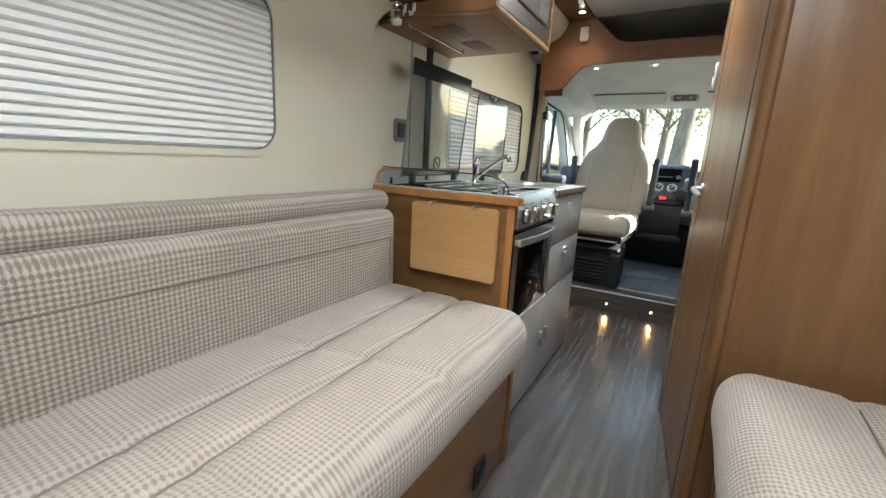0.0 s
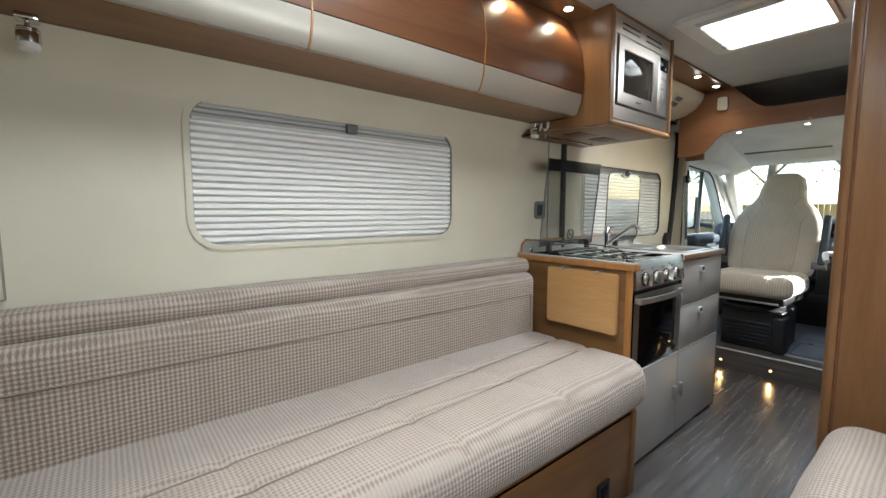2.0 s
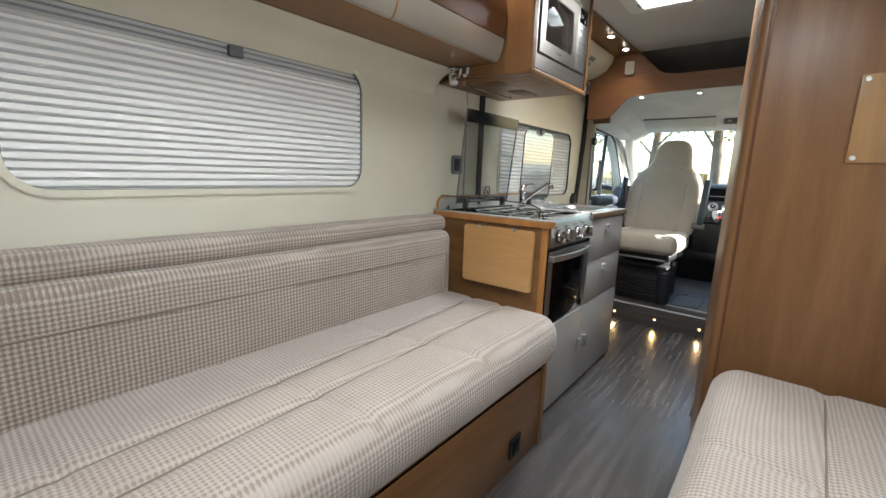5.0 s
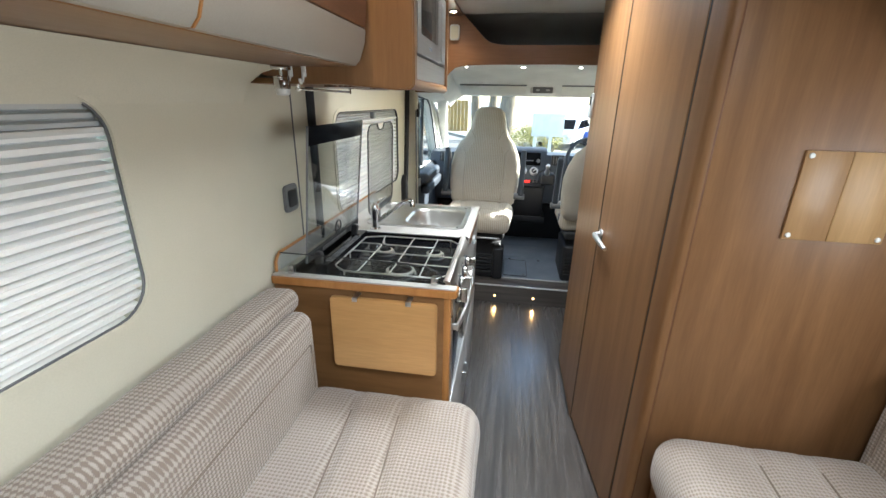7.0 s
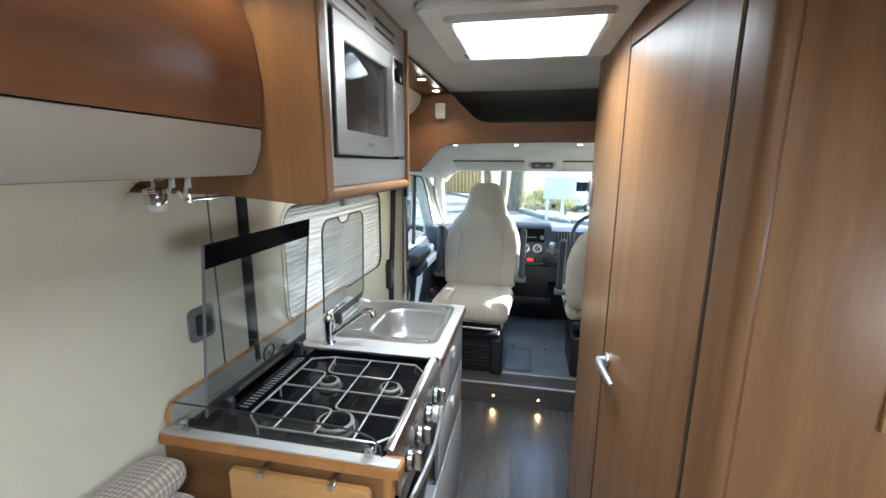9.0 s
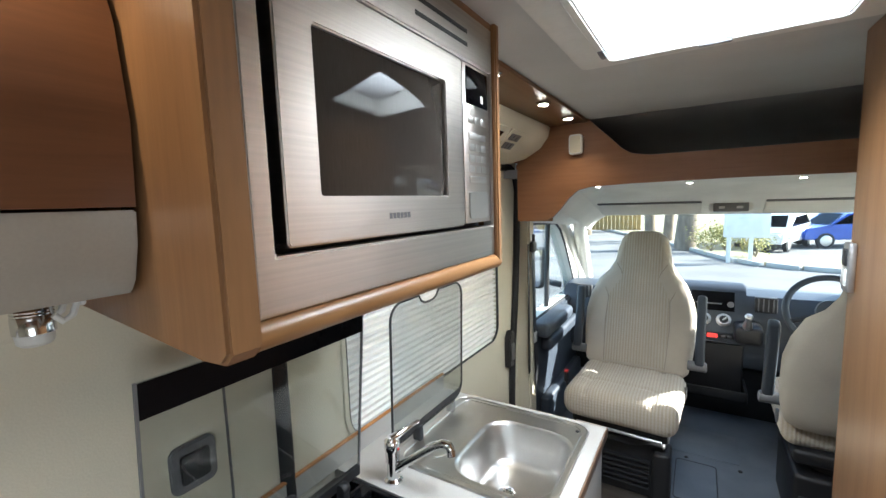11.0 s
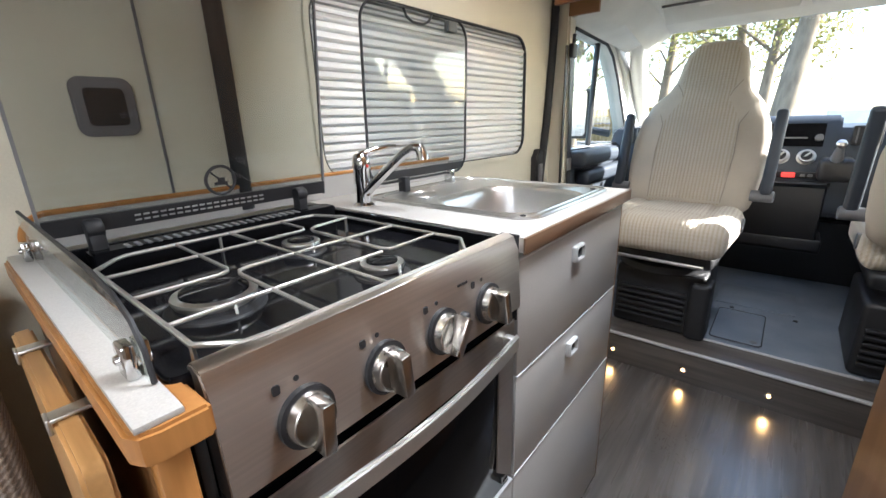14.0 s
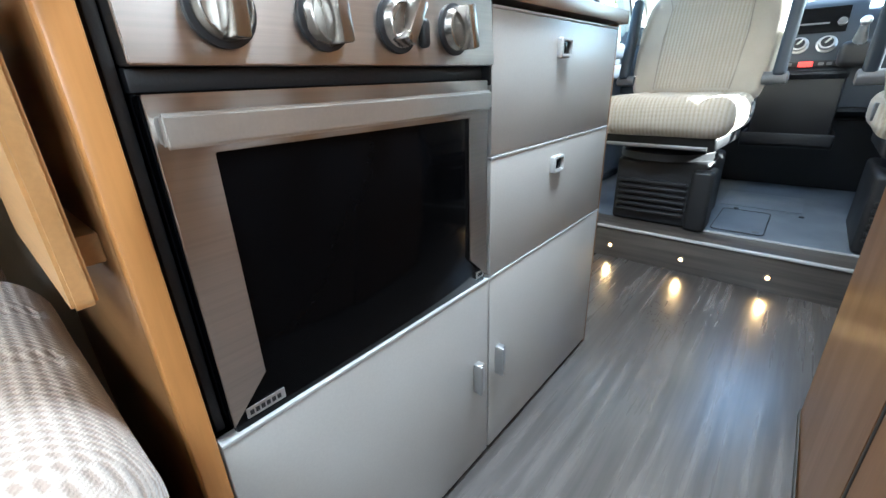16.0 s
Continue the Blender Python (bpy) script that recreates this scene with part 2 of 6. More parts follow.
CLEAR = glass("window_glass")
TINT = glass("smoked_splashback_glass", (0.80, 0.815, 0.815), 0.0, 0.032)
WINDSCREEN = glass("tinted_windscreen_glass", (0.80, 0.84, 0.82), 0.0, 0.05)
LIDGLASS = glass("smoked_sink_lid_glass", (0.80, 0.82, 0.82), 0.02, 0.04)
WARM = glow("warm_led", (1.0, 0.55, 0.18), 1.2)
WHITELED = glow("white_led", (1.0, 0.93, 0.80), 9)

# ---- shapes ----


def mesh_of(verts, faces):
    bm = bmesh.new()
    vs = [bm.verts.new(v) for v in verts]
    for f in faces:
        bm.faces.new([vs[i] for i in f])
    return bm


def box(x0, x1, y0, y1, z0, z1, b=0.003, seg=2):
    bm = bmesh.new()
    bmesh.ops.create_cube(bm, size=1)
    for v in bm.verts:
        v.co = Vector(((x0 + x1) / 2 + v.co.x * (x1 - x0), (y0 + y1) / 2 + v.co.y * (y1 - y0), (z0 + z1) / 2 + v.co.z * (z1 - z0)))
    b = min(b, 0.49 * min(abs(x1 - x0), abs(y1 - y0), abs(z1 - z0)))
    if b > 0:
        bmesh.ops.bevel(bm, geom=bm.edges[:], offset=b, segments=seg, profile=0.5, affect="EDGES")
    return bm


def joined(*bms):
    out = bmesh.new()
    for b in bms:
        me = bpy.data.meshes.new("t")
        b.to_mesh(me)
        b.free()
        out.from_mesh(me)
        bpy.data.meshes.remove(me)
    return out


def moved(bm, m):
    bmesh.ops.transform(bm, matrix=m, verts=bm.verts)
    return bm


def rrect(u0, u1, v0, v1, r, n=6):
    pts = []
    for cu, cv, a in ((u1 - r, v1 - r, 0), (u0 + r, v1 - r, 90), (u0 + r, v0 + r, 180), (u1 - r, v0 + r, 270)):
        for i in range(n + 1):
            t = radians(a + 90 * i / n)
            pts.append((cu + r * math.cos(t), cv + r * math.sin(t)))
    return pts


def at_plane(plane, u, v, a):
    return {"x": (a, u, v), "y": (u, a, v), "z": (u, v, a)}[plane]


def plate(outer, holes, plane, a0, a1, b=0.0):
    """A board of the outline given, with holes through it, between a0 and a1 across the plane."""
    bm = bmesh.new()
    for loop in (outer, *holes):
        vs = [bm.verts.new(at_plane(plane, u, v, a0)) for u, v in loop]
        for i, v in enumerate(vs):
            bm.edges.new((v, vs[(i + 1) % len(vs)]))
    if holes:
        bmesh.ops.triangle_fill(bm, edges=bm.edges[:], use_beauty=True)
    else:
        bm.faces.new(bm.verts[:])
    rim = [e for e in bm.edges if len(e.link_faces) == 1]
    made = bmesh.ops.extrude_face_region(bm, geom=bm.faces[:])
    top = [g for g in made["geom"] if isinstance(g, bmesh.types.BMVert)]
    bmesh.ops.translate(bm, vec=Vector(at_plane(plane, 0, 0, a1 - a0)), verts=top)
    bmesh.ops.recalc_face_normals(bm, faces=bm.faces[:])
    if b:
        sharp = [e for e in bm.edges if len(e.link_faces) == 2 and e.calc_face_angle(0) > 0.9]
        bmesh.ops.bevel(bm, geom=sharp, offset=b, segments=2, affect="EDGES")
    return bm


def tube(pts, r, n=10, closed=False):
    """A round bar along the points."""
    P = [Vector(p) for p in pts]
    bm = bmesh.new()
    rings, up = [], Vector((0.123, 0.321, 0.94)).normalized()
    for i, p in enumerate(P):
        a = P[i - 1] if (i or closed) else p
        c = P[(i + 1) % len(P)] if (i < len(P) - 1 or closed) else p
        d = (c - a).normalized()
        s = d.cross(up)
        s = s.normalized() if s.length > 1e-4 else d.cross(Vector((1, 0, 0))).normalized()
        w = d.cross(s)
        up = -w if w.dot(up) < 0 else w
        s = d.cross(up).normalized()
        rr = r[i] if isinstance(r, (list, tuple)) else r
        rings.append([bm.verts.new(p + (s * math.cos(math.tau * k / n) + up * math.sin(math.tau * k / n)) * rr) for k in range(n)])
    for i in range(len(rings) if closed else len(rings) - 1):
        q = rings[(i + 1) % len(rings)]
        for k in range(n):
            bm.faces.new((rings[i][k], rings[i][(k + 1) % n], q[(k + 1) % n], q[k]))
    if not closed:
        bm.faces.new(rings[0][::-1]), bm.faces.new(rings[-1])
    bmesh.ops.recalc_face_normals(bm, faces=bm.faces[:])
    return bm


def lathe(p, axis, prof, n=24):
    """A turned shape: prof is a list of (radius, distance along axis) from p."""
    p, d = Vector(p), Vector(axis).normalized()
    s = d.orthogonal().normalized()
    w = d.cross(s)
    bm = bmesh.new()
    rings = [[bm.verts.new(p + d * h + (s * math.cos(math.tau * k / n) + w * math.sin(math.tau * k / n)) * max(r, 1e-4)) for k in range(n)] for r, h in prof]
    for a, b in zip(rings, rings[1:]):
        for k in range(n):
            bm.faces.new((a[k], a[(k + 1) % n], b[(k + 1) % n], b[k]))
    bm.faces.new(rings[0][::-1]), bm.faces.new(rings[-1])
    bmesh.ops.recalc_face_normals(bm, faces=bm.faces[:])
    return bm


def sweep_y(profile, y0, y1, b=0.0):
    """A bar of that (x, z) profile from y0 to y1."""
    return plate(profile, [], "y", y0, y1, b)


def origin(ob):
    v = Vector((0, 0, 0))
    while ob:
        v += ob.location
        ob = ob.parent
    return v


def part(name, bm, material, parent=None, label="", kind="", category="", group="", angle=38):
    """Links a bmesh, given in world metres, as one mesh object under its parent."""
    if parent:
        bmesh.ops.translate(bm, vec=-origin(parent), verts=bm.verts)
    me = bpy.data.meshes.new(name)
    bm.to_mesh(me)
    bm.free()
    me.polygons.foreach_set("use_smooth", [True] * len(me.polygons))
    me.set_sharp_from_angle(angle=radians(angle))
    me.materials.append(material)
    ob = new(name, me)
    if parent:
        ob.parent = parent
    return tagged(ob, label, category, group, kind)


def thing(name, loc, label, category, group="", kind=""):
    ob = new(name)
    ob.empty_display_size = 0.05
    ob.location = loc
    return tagged(ob, label, category, group, kind)


# ---- the shell of the van ----
W, CEILZ = 2.02, 2.04
WIN1, WIN2 = (1.65, 2.69, 1.06, 1.52), (3.76, 4.83, 0.985, 1.465)
hole1, hole2 = rrect(*WIN1, 0.085), rrect(*WIN2, 0.075)
left = part("wall_left", plate([(0, -0.05), (5.095, -0.05), (5.095, CEILZ), (0, CEILZ)], [hole1, hole2], "x", -0.06, 0.0), CREAM, label="cream vinyl-lined van side wall with two window openings", kind="structure", category="wall")
right = part("wall_right", plate([(0, -0.05), (5.2, -0.05), (5.2, CEILZ), (0, CEILZ)], [hole1], "x", W, W + 0.06), CREAM, label="cream vinyl-lined van side wall", kind="structure", category="wall")
part("wall_rear", box(-0.06, W + 0.06, -0.06, 0.0, -0.05, CEILZ, 0), CREAM, label="cream rear wall closing the van", kind="structure", category="wall")
part("floor", box(-0.06, W + 0.06, -0.06, 4.99, -0.05, 0.0, 0), FLOORM, label="grey-brown streaked wood-look vinyl van floor", kind="structure", category="floor")
# SKYR: opening of the added rear roof light, out of view
SKYL, SKYR = (0.66, 1.10, 3.585, 4.025), (0.7, 1.3, 1.65, 2.25)
part("ceiling", plate([(-0.06, -0.06), (W + 0.06, -0.06), (W + 0.06, 4.93), (-0.06, 4.93)], [[(SKYL[0], SKYL[2]), (SKYL[1], SKYL[2]), (SKYL[1], SKYL[3]), (SKYL[0], SKYL[3])], [(SKYR[0], SKYR[2]), (SKYR[1], SKYR[2]), (SKYR[1], SKYR[3]), (SKYR[0], SKYR[3])]], "z", CEILZ, CEILZ + 0.05), CEIL, label="pale grey felt van ceiling", kind="structure", category="ceiling")


def pleats(y0, y1, z0, z1, x, count, depth):
    """A pleated blind hanging in the plane x."""
    verts, faces = [], []
    fold = ((0.0, 0.0), (0.52, 0.10), (0.76, 1.0))
    steps = [(i + s, d * depth) for i in range(count) for s, d in fold] + [(count, 0.0)]
    for s, d in steps:
        z = z1 + (z0 - z1) * s / count
        verts += [(x - d, y0, z), (x - d, y1, z)]
    for i in range(len(steps) - 1):
        faces.append((2 * i, 2 * i + 1, 2 * i + 3, 2 * i + 2))
    return mesh_of(verts, faces)


def blind_window(name, win, side, split, label, lowered=True):
    """A van window: rounded frame, outer pane, pleated blind and fly-screen pleats above it. side: 1 on the wall x = 0, -1 on the far wall."""
    y0, y1, z0, z1 = win
    face = 0.0 if side > 0 else W
    sx = lambda d: face + side * d
    t = thing(name, (face, (y0 + y1) / 2, z0), label, "window", kind="structure")
    outer, inner = rrect(y0 - 0.016, y1 + 0.016, z0 - 0.016, z1 + 0.016, 0.10), rrect(y0 + 0.004, y1 - 0.004, z0 + 0.004, z1 - 0.004, 0.08)
    part("window_frame", plate(outer, [inner], "x", sx(0.0), sx(0.006), 0.002), CREAM, t)
    part("seal", plate(rrect(y0 + 0.003, y1 - 0.003, z0 + 0.003, z1 - 0.003, 0.08), [rrect(y0 + 0.0055, y1 - 0.0070, z0 + 0.0060, z1 - 0.0085, 0.075)], "x", sx(-0.005), sx(0.0065 if name == "window_2" else 0.001)), BLACK if name == "window_2" else GREYPL, t, "dark grey window seal")
    pane = part("pane", plate(rrect(y0 - 0.01, y1 + 0.01, z0 - 0.01, z1 + 0.01, 0.09), [], "x", sx(-0.062), sx(-0.066)), CLEAR, t)
    pane.visible_shadow = False
    if not lowered:
        part("blind", pleats(y0 + 0.004, y1 - 0.004, z1 - 0.05, z1 - 0.004, sx(-0.007), 12, side * 0.017), BLIND, t, "white pleated blind, folded up", angle=10)
        return t
    part("blind", pleats(y0 + 0.004, y1 - 0.004, z0 + 0.004, split, sx(-0.007), 18, side * 0.030), BLIND, t, "white pleated window blind", angle=10)
    part("flyscreen", pleats(y0 + 0.004, y1 - 0.004, split, z1 - 0.004, sx(-0.010), 4, side * 0.014), NET, t, "grey folded fly-screen", angle=10)
    part("bottom_rail", box(*sorted((sx(-0.014), sx(0.0))), y0 + 0.012, y1 - 0.012, split - 0.004, split + 0.006, 0.002), WHITEPL, t)
    ym = (y0 + y1) / 2 + 0.02
    part("latch", box(*sorted((sx(-0.01), sx(0.012))), ym - 0.022, ym + 0.022, split + 0.012, split + 0.046, 0.004), GREYPL, t, "grey blind latch")
    return t


blind_window("window_1", WIN1, 1, 1.452, "rounded van window with lowered white pleated blind")
blind_window("window_2", WIN2, 1, 1.405, "rounded sliding door window with white pleated blind")
# assumed window opposite, never in view; the right fill lamp hangs before it
blind_window("window_3", WIN1, -1, 1.452, "rounded van window with lowered white pleated blind")

# roof lights; the rear one is unseen, added to carry the rear fill
for nm, s in (("rooflight_1", SKYL), ("rooflight_2", SKYR)):
    x0, x1, y0, y1 = s
    t = thing(nm, ((x0 + x1) / 2, (y0 + y1) / 2, CEILZ - 0.03), "white framed roof light letting in bright daylight", "roof light", kind="structure")
    rect = lambda d: rrect(x0 - d, x1 + d, y0 - d, y1 + d, 0.012 + max(d, 0), 4)
    part("frame", plate(rrect(x0 - 0.075, x1 + 0.075, y0 - 0.075, y1 + 0.075, 0.03, 4), [rrect(x0 - 0.004, x1 + 0.004, y0 - 0.004, y1 + 0.004, 0.015, 4)], "z", CEILZ - 0.022, CEILZ - 0.001, 0.006), WHITEPL, t)
    part("inner_lip", plate(rrect(x0 - 0.003, x1 + 0.003, y0 - 0.003, y1 + 0.003, 0.015, 4), [rrect(x0 + 0.016, x1 - 0.016, y0 + 0.016, y1 - 0.016, 0.012, 4)], "z", CEILZ - 0.036, CEILZ - 0.004, 0.004), WHITEPL, t)
    part("shaft", plate(rrect(x0 - 0.001, x1 + 0.001, y0 - 0.001, y1 + 0.001, 0.012, 4), [rrect(x0 + 0.005, x1 - 0.005, y0 + 0.005, y1 - 0.005, 0.01, 4)], "z", CEILZ - 0.003, CEILZ + 0.085), WHITEPL, t)
    part("catch", box((x0 + x1) / 2 - 0.03, (x0 + x1) / 2 + 0.03, y1 - 0.014, y1 - 0.002, CEILZ - 0.04, CEILZ - 0.02, 0.003), GREYPL, t)
    part("hinge", box(x0 + 0.0, x0 + 0.014, y1 - 0.10, y1 - 0.05, CEILZ - 0.04, CEILZ - 0.02, 0.003), GREYPL, t)
    part("dome", mesh_of([(x0 - 0.012, y0 - 0.012, CEILZ + 0.0855), (x1 + 0.012, y0 - 0.012, CEILZ + 0.0855), (x1 + 0.012, y1 + 0.012, CEILZ + 0.0855), (x0 - 0.012, y1 + 0.012, CEILZ + 0.0855)], [(0, 1, 2, 3)]), ACRYL, t, "frosted white dome")

# step to the cab with its strip and lights
step = thing("step", (1.01, 5.0, 0.0), "grey-brown vinyl step up to the cab with lights in its riser", "step", kind="structure")
part("riser", box(0.0, W, 4.985, 5.02, 0.0, 0.138, 0.001), STEPM, step)
part("tread", box(0.0, W, 4.985, 5.15, 0.1385, 0.150, 0.001), STEPM, step)
part("nosing", box(0.0, W, 4.976, 4.992, 0.144, 0.155, 0.003), ALUSTRIP, step, "satin aluminium nosing strip")
part("cab_floor_strip", box(0.72, 1.3, 5.14, 5.155, 0.149, 0.156, 0.002), ALUSTRIP, step, "satin aluminium floor strip")
for i, x in enumerate((0.435, 0.735, 1.037)):
    l = thing("step_light", (x, 4.985, 0.06), "small round warm step light set in the riser", "light", "step lights")
    part("bezel", lathe((x, 4.9855, 0.06), (0, -1, 0), [(0.015, 0), (0.015, 0.002), (0.011, 0.003)], 16), CHROME, l)
    part("lens", lathe((x, 4.983, 0.06), (0, -1, 0), [(0.008, 0), (0.008, 0.002), (0.005, 0.004)], 14), WARM, l, "glowing warm lens")
    d = bpy.data.lights.new("step_light_beam", "SPOT")
    d.energy, d.color, d.spot_size, d.spot_blend, d.shadow_soft_size = 0.12, (1.0, 0.58, 0.22), radians(84), 1.0, 0.008
    ob = new("step_light_beam", d)
    ob.matrix_world = look((x, 4.974, 0.06), (x, 4.5, -0.085))

# ---- side settee under the window ----


def cushion(x0, x1, y0, y1, z0, z1, r, dents=()):
    """A stuffed cushion: a rounded block with soft swelling and stitched furrows (axis, place)."""
    bm = bmesh.new()
    nx, ny, nz = max(4, int((x1 - x0) / 0.0088)), max(4, int((y1 - y0) / 0.0125)), max(4, int((z1 - z0) / 0.02))
    c, h = Vector(((x0 + x1) / 2, (y0 + y1) / 2, (z0 + z1) / 2)), Vector(((x1 - x0) / 2, (y1 - y0) / 2, (z1 - z0) / 2))
    seen = {}

    def vert(i, j, k):
        key = (i, j, k)
        if key not in seen:
            p = Vector(((2 * i / nx - 1) * h.x, (2 * j / ny - 1) * h.y, (2 * k / nz - 1) * h.z))
            core = Vector([max(-(h[a] - r), min(h[a] - r, p[a])) for a in range(3)])
            d = p - core
            if d.length > 1e-6:
                p = core + d.normalized() * min(r, d.length if sum(abs(x) > 1e-6 for x in d) == 1 else r)
            p += c
            for ax, at, deep, wide, slope in dents:
                q = abs(p.x - at - slope * (2.96 - p.y)) if ax == 0 else abs(p.y - at - slope * (p.x - 0.4))
                if q < wide:
                    s = deep * (1 - (q / wide) ** 2) ** 2
                    p += (c - p).normalized() * 0 + Vector((0, 0, -s if k == nz else 0)) + Vector((-s if (i == nx and x1 - x0 < z1 - z0) else 0, 0, 0))
            p += Vector((noise.noise(p * 5), noise.noise(p * 5 + Vector((9, 0, 0))), noise.noise(p * 5 + Vector((0, 9, 0))))) * 0.003
            seen[key] = bm.verts.new(p)
        return seen[key]
    for i in range(nx):
        for j in range(ny):
            bm.faces.new((vert(i, j, nz), vert(i + 1, j, nz), vert(i + 1, j + 1, nz), vert(i, j + 1, nz)))
            bm.faces.new((vert(i, j, 0), vert(i, j + 1, 0), vert(i + 1, j + 1, 0), vert(i + 1, j, 0)))
    for i in range(nx):
        for k in range(nz):
            bm.faces.new((vert(i, 0, k), vert(i + 1, 0, k), vert(i + 1, 0, k + 1), vert(i, 0, k + 1)))
            bm.faces.new((vert(i, ny, k), vert(i, ny, k + 1), vert(i + 1, ny, k + 1), vert(i + 1, ny, k)))
    for j in range(ny):
        for k in range(nz):
            bm.faces.new((vert(0, j, k), vert(0, j, k + 1), vert(0, j + 1, k + 1), vert(0, j + 1, k)))
            bm.faces.new((vert(nx, j, k), vert(nx, j + 1, k), vert(nx, j + 1, k + 1), vert(nx, j, k + 1)))
    bmesh.ops.recalc_face_normals(bm, faces=bm.faces[:])
    return bm


def flip_x(bm):
    bmesh.ops.transform(bm, matrix=Matrix.Translation((W, 0, 0)) @ Matrix.Diagonal((-1, 1, 1, 1)), verts=bm.verts)
    bmesh.ops.reverse_faces(bm, faces=bm.faces[:])
    return bm


def settee(y0, y1, mirror, label, seat_over=0.0):
    same = flip_x if mirror else (lambda b: b)
    t = thing("settee", (W - 0.4 if mirror else 0.4, (y0 + y1) / 2, 0), label, "sofa", "side settees")
    part("base", same(joined(box(0.675, 0.695, y0, y1, 0.0, 0.36, 0.002), box(0.02, 0.675, y1 - 0.03, y1 - 0.008, 0.0, 0.36, 0.002), box(0.02, 0.675, y0, y0 + 0.02, 0.0, 0.36, 0.002), box(0.02, 0.695, y0, y1, 0.345, 0.37, 0.002))), WOODY, t, "cherry wood bench base")
    part("end_post", same(box(0.665, 0.702, y1 - 0.036, y1, 0.0, 0.362, 0.004)), WOOD, t)
    cross = [y1 - 1.475, y1 - 1.035, y1 - 0.595]
    furrows = ((0.333, 0.070), (0.489, 0.052))
    dents = [(0, x, 0.009, 0.030, k) for x, k in furrows] + [(1, q, 0.0035, 0.026, 0.22) for q in cross]
    part("seat_cushion", same(cushion(0.12, 0.748, y0, y1 + seat_over, 0.37, 0.580, 0.085, dents)), SEATCLOTH, t, "beige checked seat cushion", angle=80)
    for x, k in furrows:
        path = [(x + k * (2.96 - y), y) for y in np.linspace(y0 + 0.05, y1 - 0.11, 150)]
        sag = lambda x, y: 0.0035 * sum(max(0, 1 - (abs(y - q - 0.22 * (x - 0.4)) / 0.026) ** 2) ** 2 for q in cross)
        part("seat_seam", same(tube([(u, y, 0.5718 - sag(u, y)) for u, y in path], 0.0026, 5)), PIPING, t)
    part("back_cushion", same(moved(cushion(0.02, 0.184, y0 - 0.02, y1 - 0.004, 0.50, 0.868, 0.045), Matrix.Translation((0, 0, 0)))), BACKCLOTH, t, "brown and beige checked back cushion", angle=80)
    part("back_seam", same(tube([(0.1850, y, 0.766) for y in np.linspace(y0 + 0.06, y1 - 0.06, 20)] + [(0.1845, y1 - 0.055, z) for z in np.linspace(0.75, 0.60, 5)], 0.003, 5)), PIPING, t)
    part("top_roll", same(cushion(0.004, 0.132, y0 + 0.04, y1 + 0.02, 0.852, 0.935, 0.040)), BACKCLOTH, t, "checked bolster along the backrest top", angle=80)
    return t


settee(1.16, 3.095, False, "long settee in beige and brown checked cloth on a wooden base", 0.030)
settee(1.16, 3.09, True, "settee in beige and brown checked cloth beside the wooden partition")
sock = thing("floor_socket", (0.70, 2.855, 0.10), "black socket outlet set in the settee base", "socket")
part("plate", box(0.696, 0.704, 2.815, 2.895, 0.06, 0.145, 0.003), BLACK, sock)
part("socket_face", box(0.7035, 0.707, 2.83, 2.88, 0.075, 0.13, 0.004), BLACKGLOSS, sock)

# ---- overhead lockers ----
LOCK = [(0.30, 2.038), (0.345, 1.96), (0.378, 1.87), (0.390, 1.775), (0.382, 1.692)]
LIP = [(0.383, 1.689), (0.379, 1.655), (0.364, 1.615), (0.352, 1.602), (0.325, 1.602), (0.33, 1.655), (0.335, 1.689)]


def face_profile(depth=0.018):
    return LOCK + [(x - depth, z) for x, z in LOCK[::-1]]


def locker_row(y0, y1, joints, mirror, label):
    same = flip_x if mirror else (lambda b: b)
    t = thing("overhead_locker", (W - 0.17 if mirror else 0.17, (y0 + y1) / 2, 1.6), label, "cabinet", "overhead lockers")
    part("body", same(joined(box(0.003, 0.335, y0, y1, 1.60, 1.618, 0.002), sweep_y([(0.003, 1.60)] + [(x - 0.03, z) for x, z in ((0.345, 1.60), (0.375, 1.70), (0.38, 1.77), (0.365, 1.86), (0.335, 1.96), (0.30, 2.036))] + [(0.003, 2.036)], y1 - 0.02, y1))), WOODY, t)
    part("end_panel", same(sweep_y([(0.003, 1.575), (0.10, 1.575), (0.30, 1.598), (0.372, 1.602), (0.392, 1.70), (0.395, 1.77), (0.38, 1.86), (0.35, 1.96), (0.31, 2.036), (0.003, 2.036)], y0 - 0.022, y0, 0.003)), WOOD, t)
    ends = [y0, *joints, y1]
    for a, b in zip(ends, ends[1:]):
        door = part("door", same(sweep_y(face_profile(), a + 0.002, b - 0.002)), DARKWOOD, t, "glossy dark cherry locker door")
        part("handle_lip", same(sweep_y(LIP, a + 0.002, b - 0.002, 0.002)), TAUPE, door, "champagne grip strip along the door")
    for j in joints:
        part("joint_lipping", same(sweep_y([(x + 0.0015, z) for x, z in LOCK] + [(x + 0.0015, z) for x, z in LIP[:4]] + [(0.33, 1.602), (0.33, 1.70), (0.30, 1.95)], j - 0.0018, j + 0.0018)), OAKLIP, t, "thin orange lipping between doors")
    return t


locker_row(1.27, 3.128, (1.89, 2.515), False, "row of curved dark cherry overhead lockers with champagne grips")
locker_row(1.27, 3.085, (1.89, 2.515), True, "row of curved dark cherry overhead lockers with champagne grips")

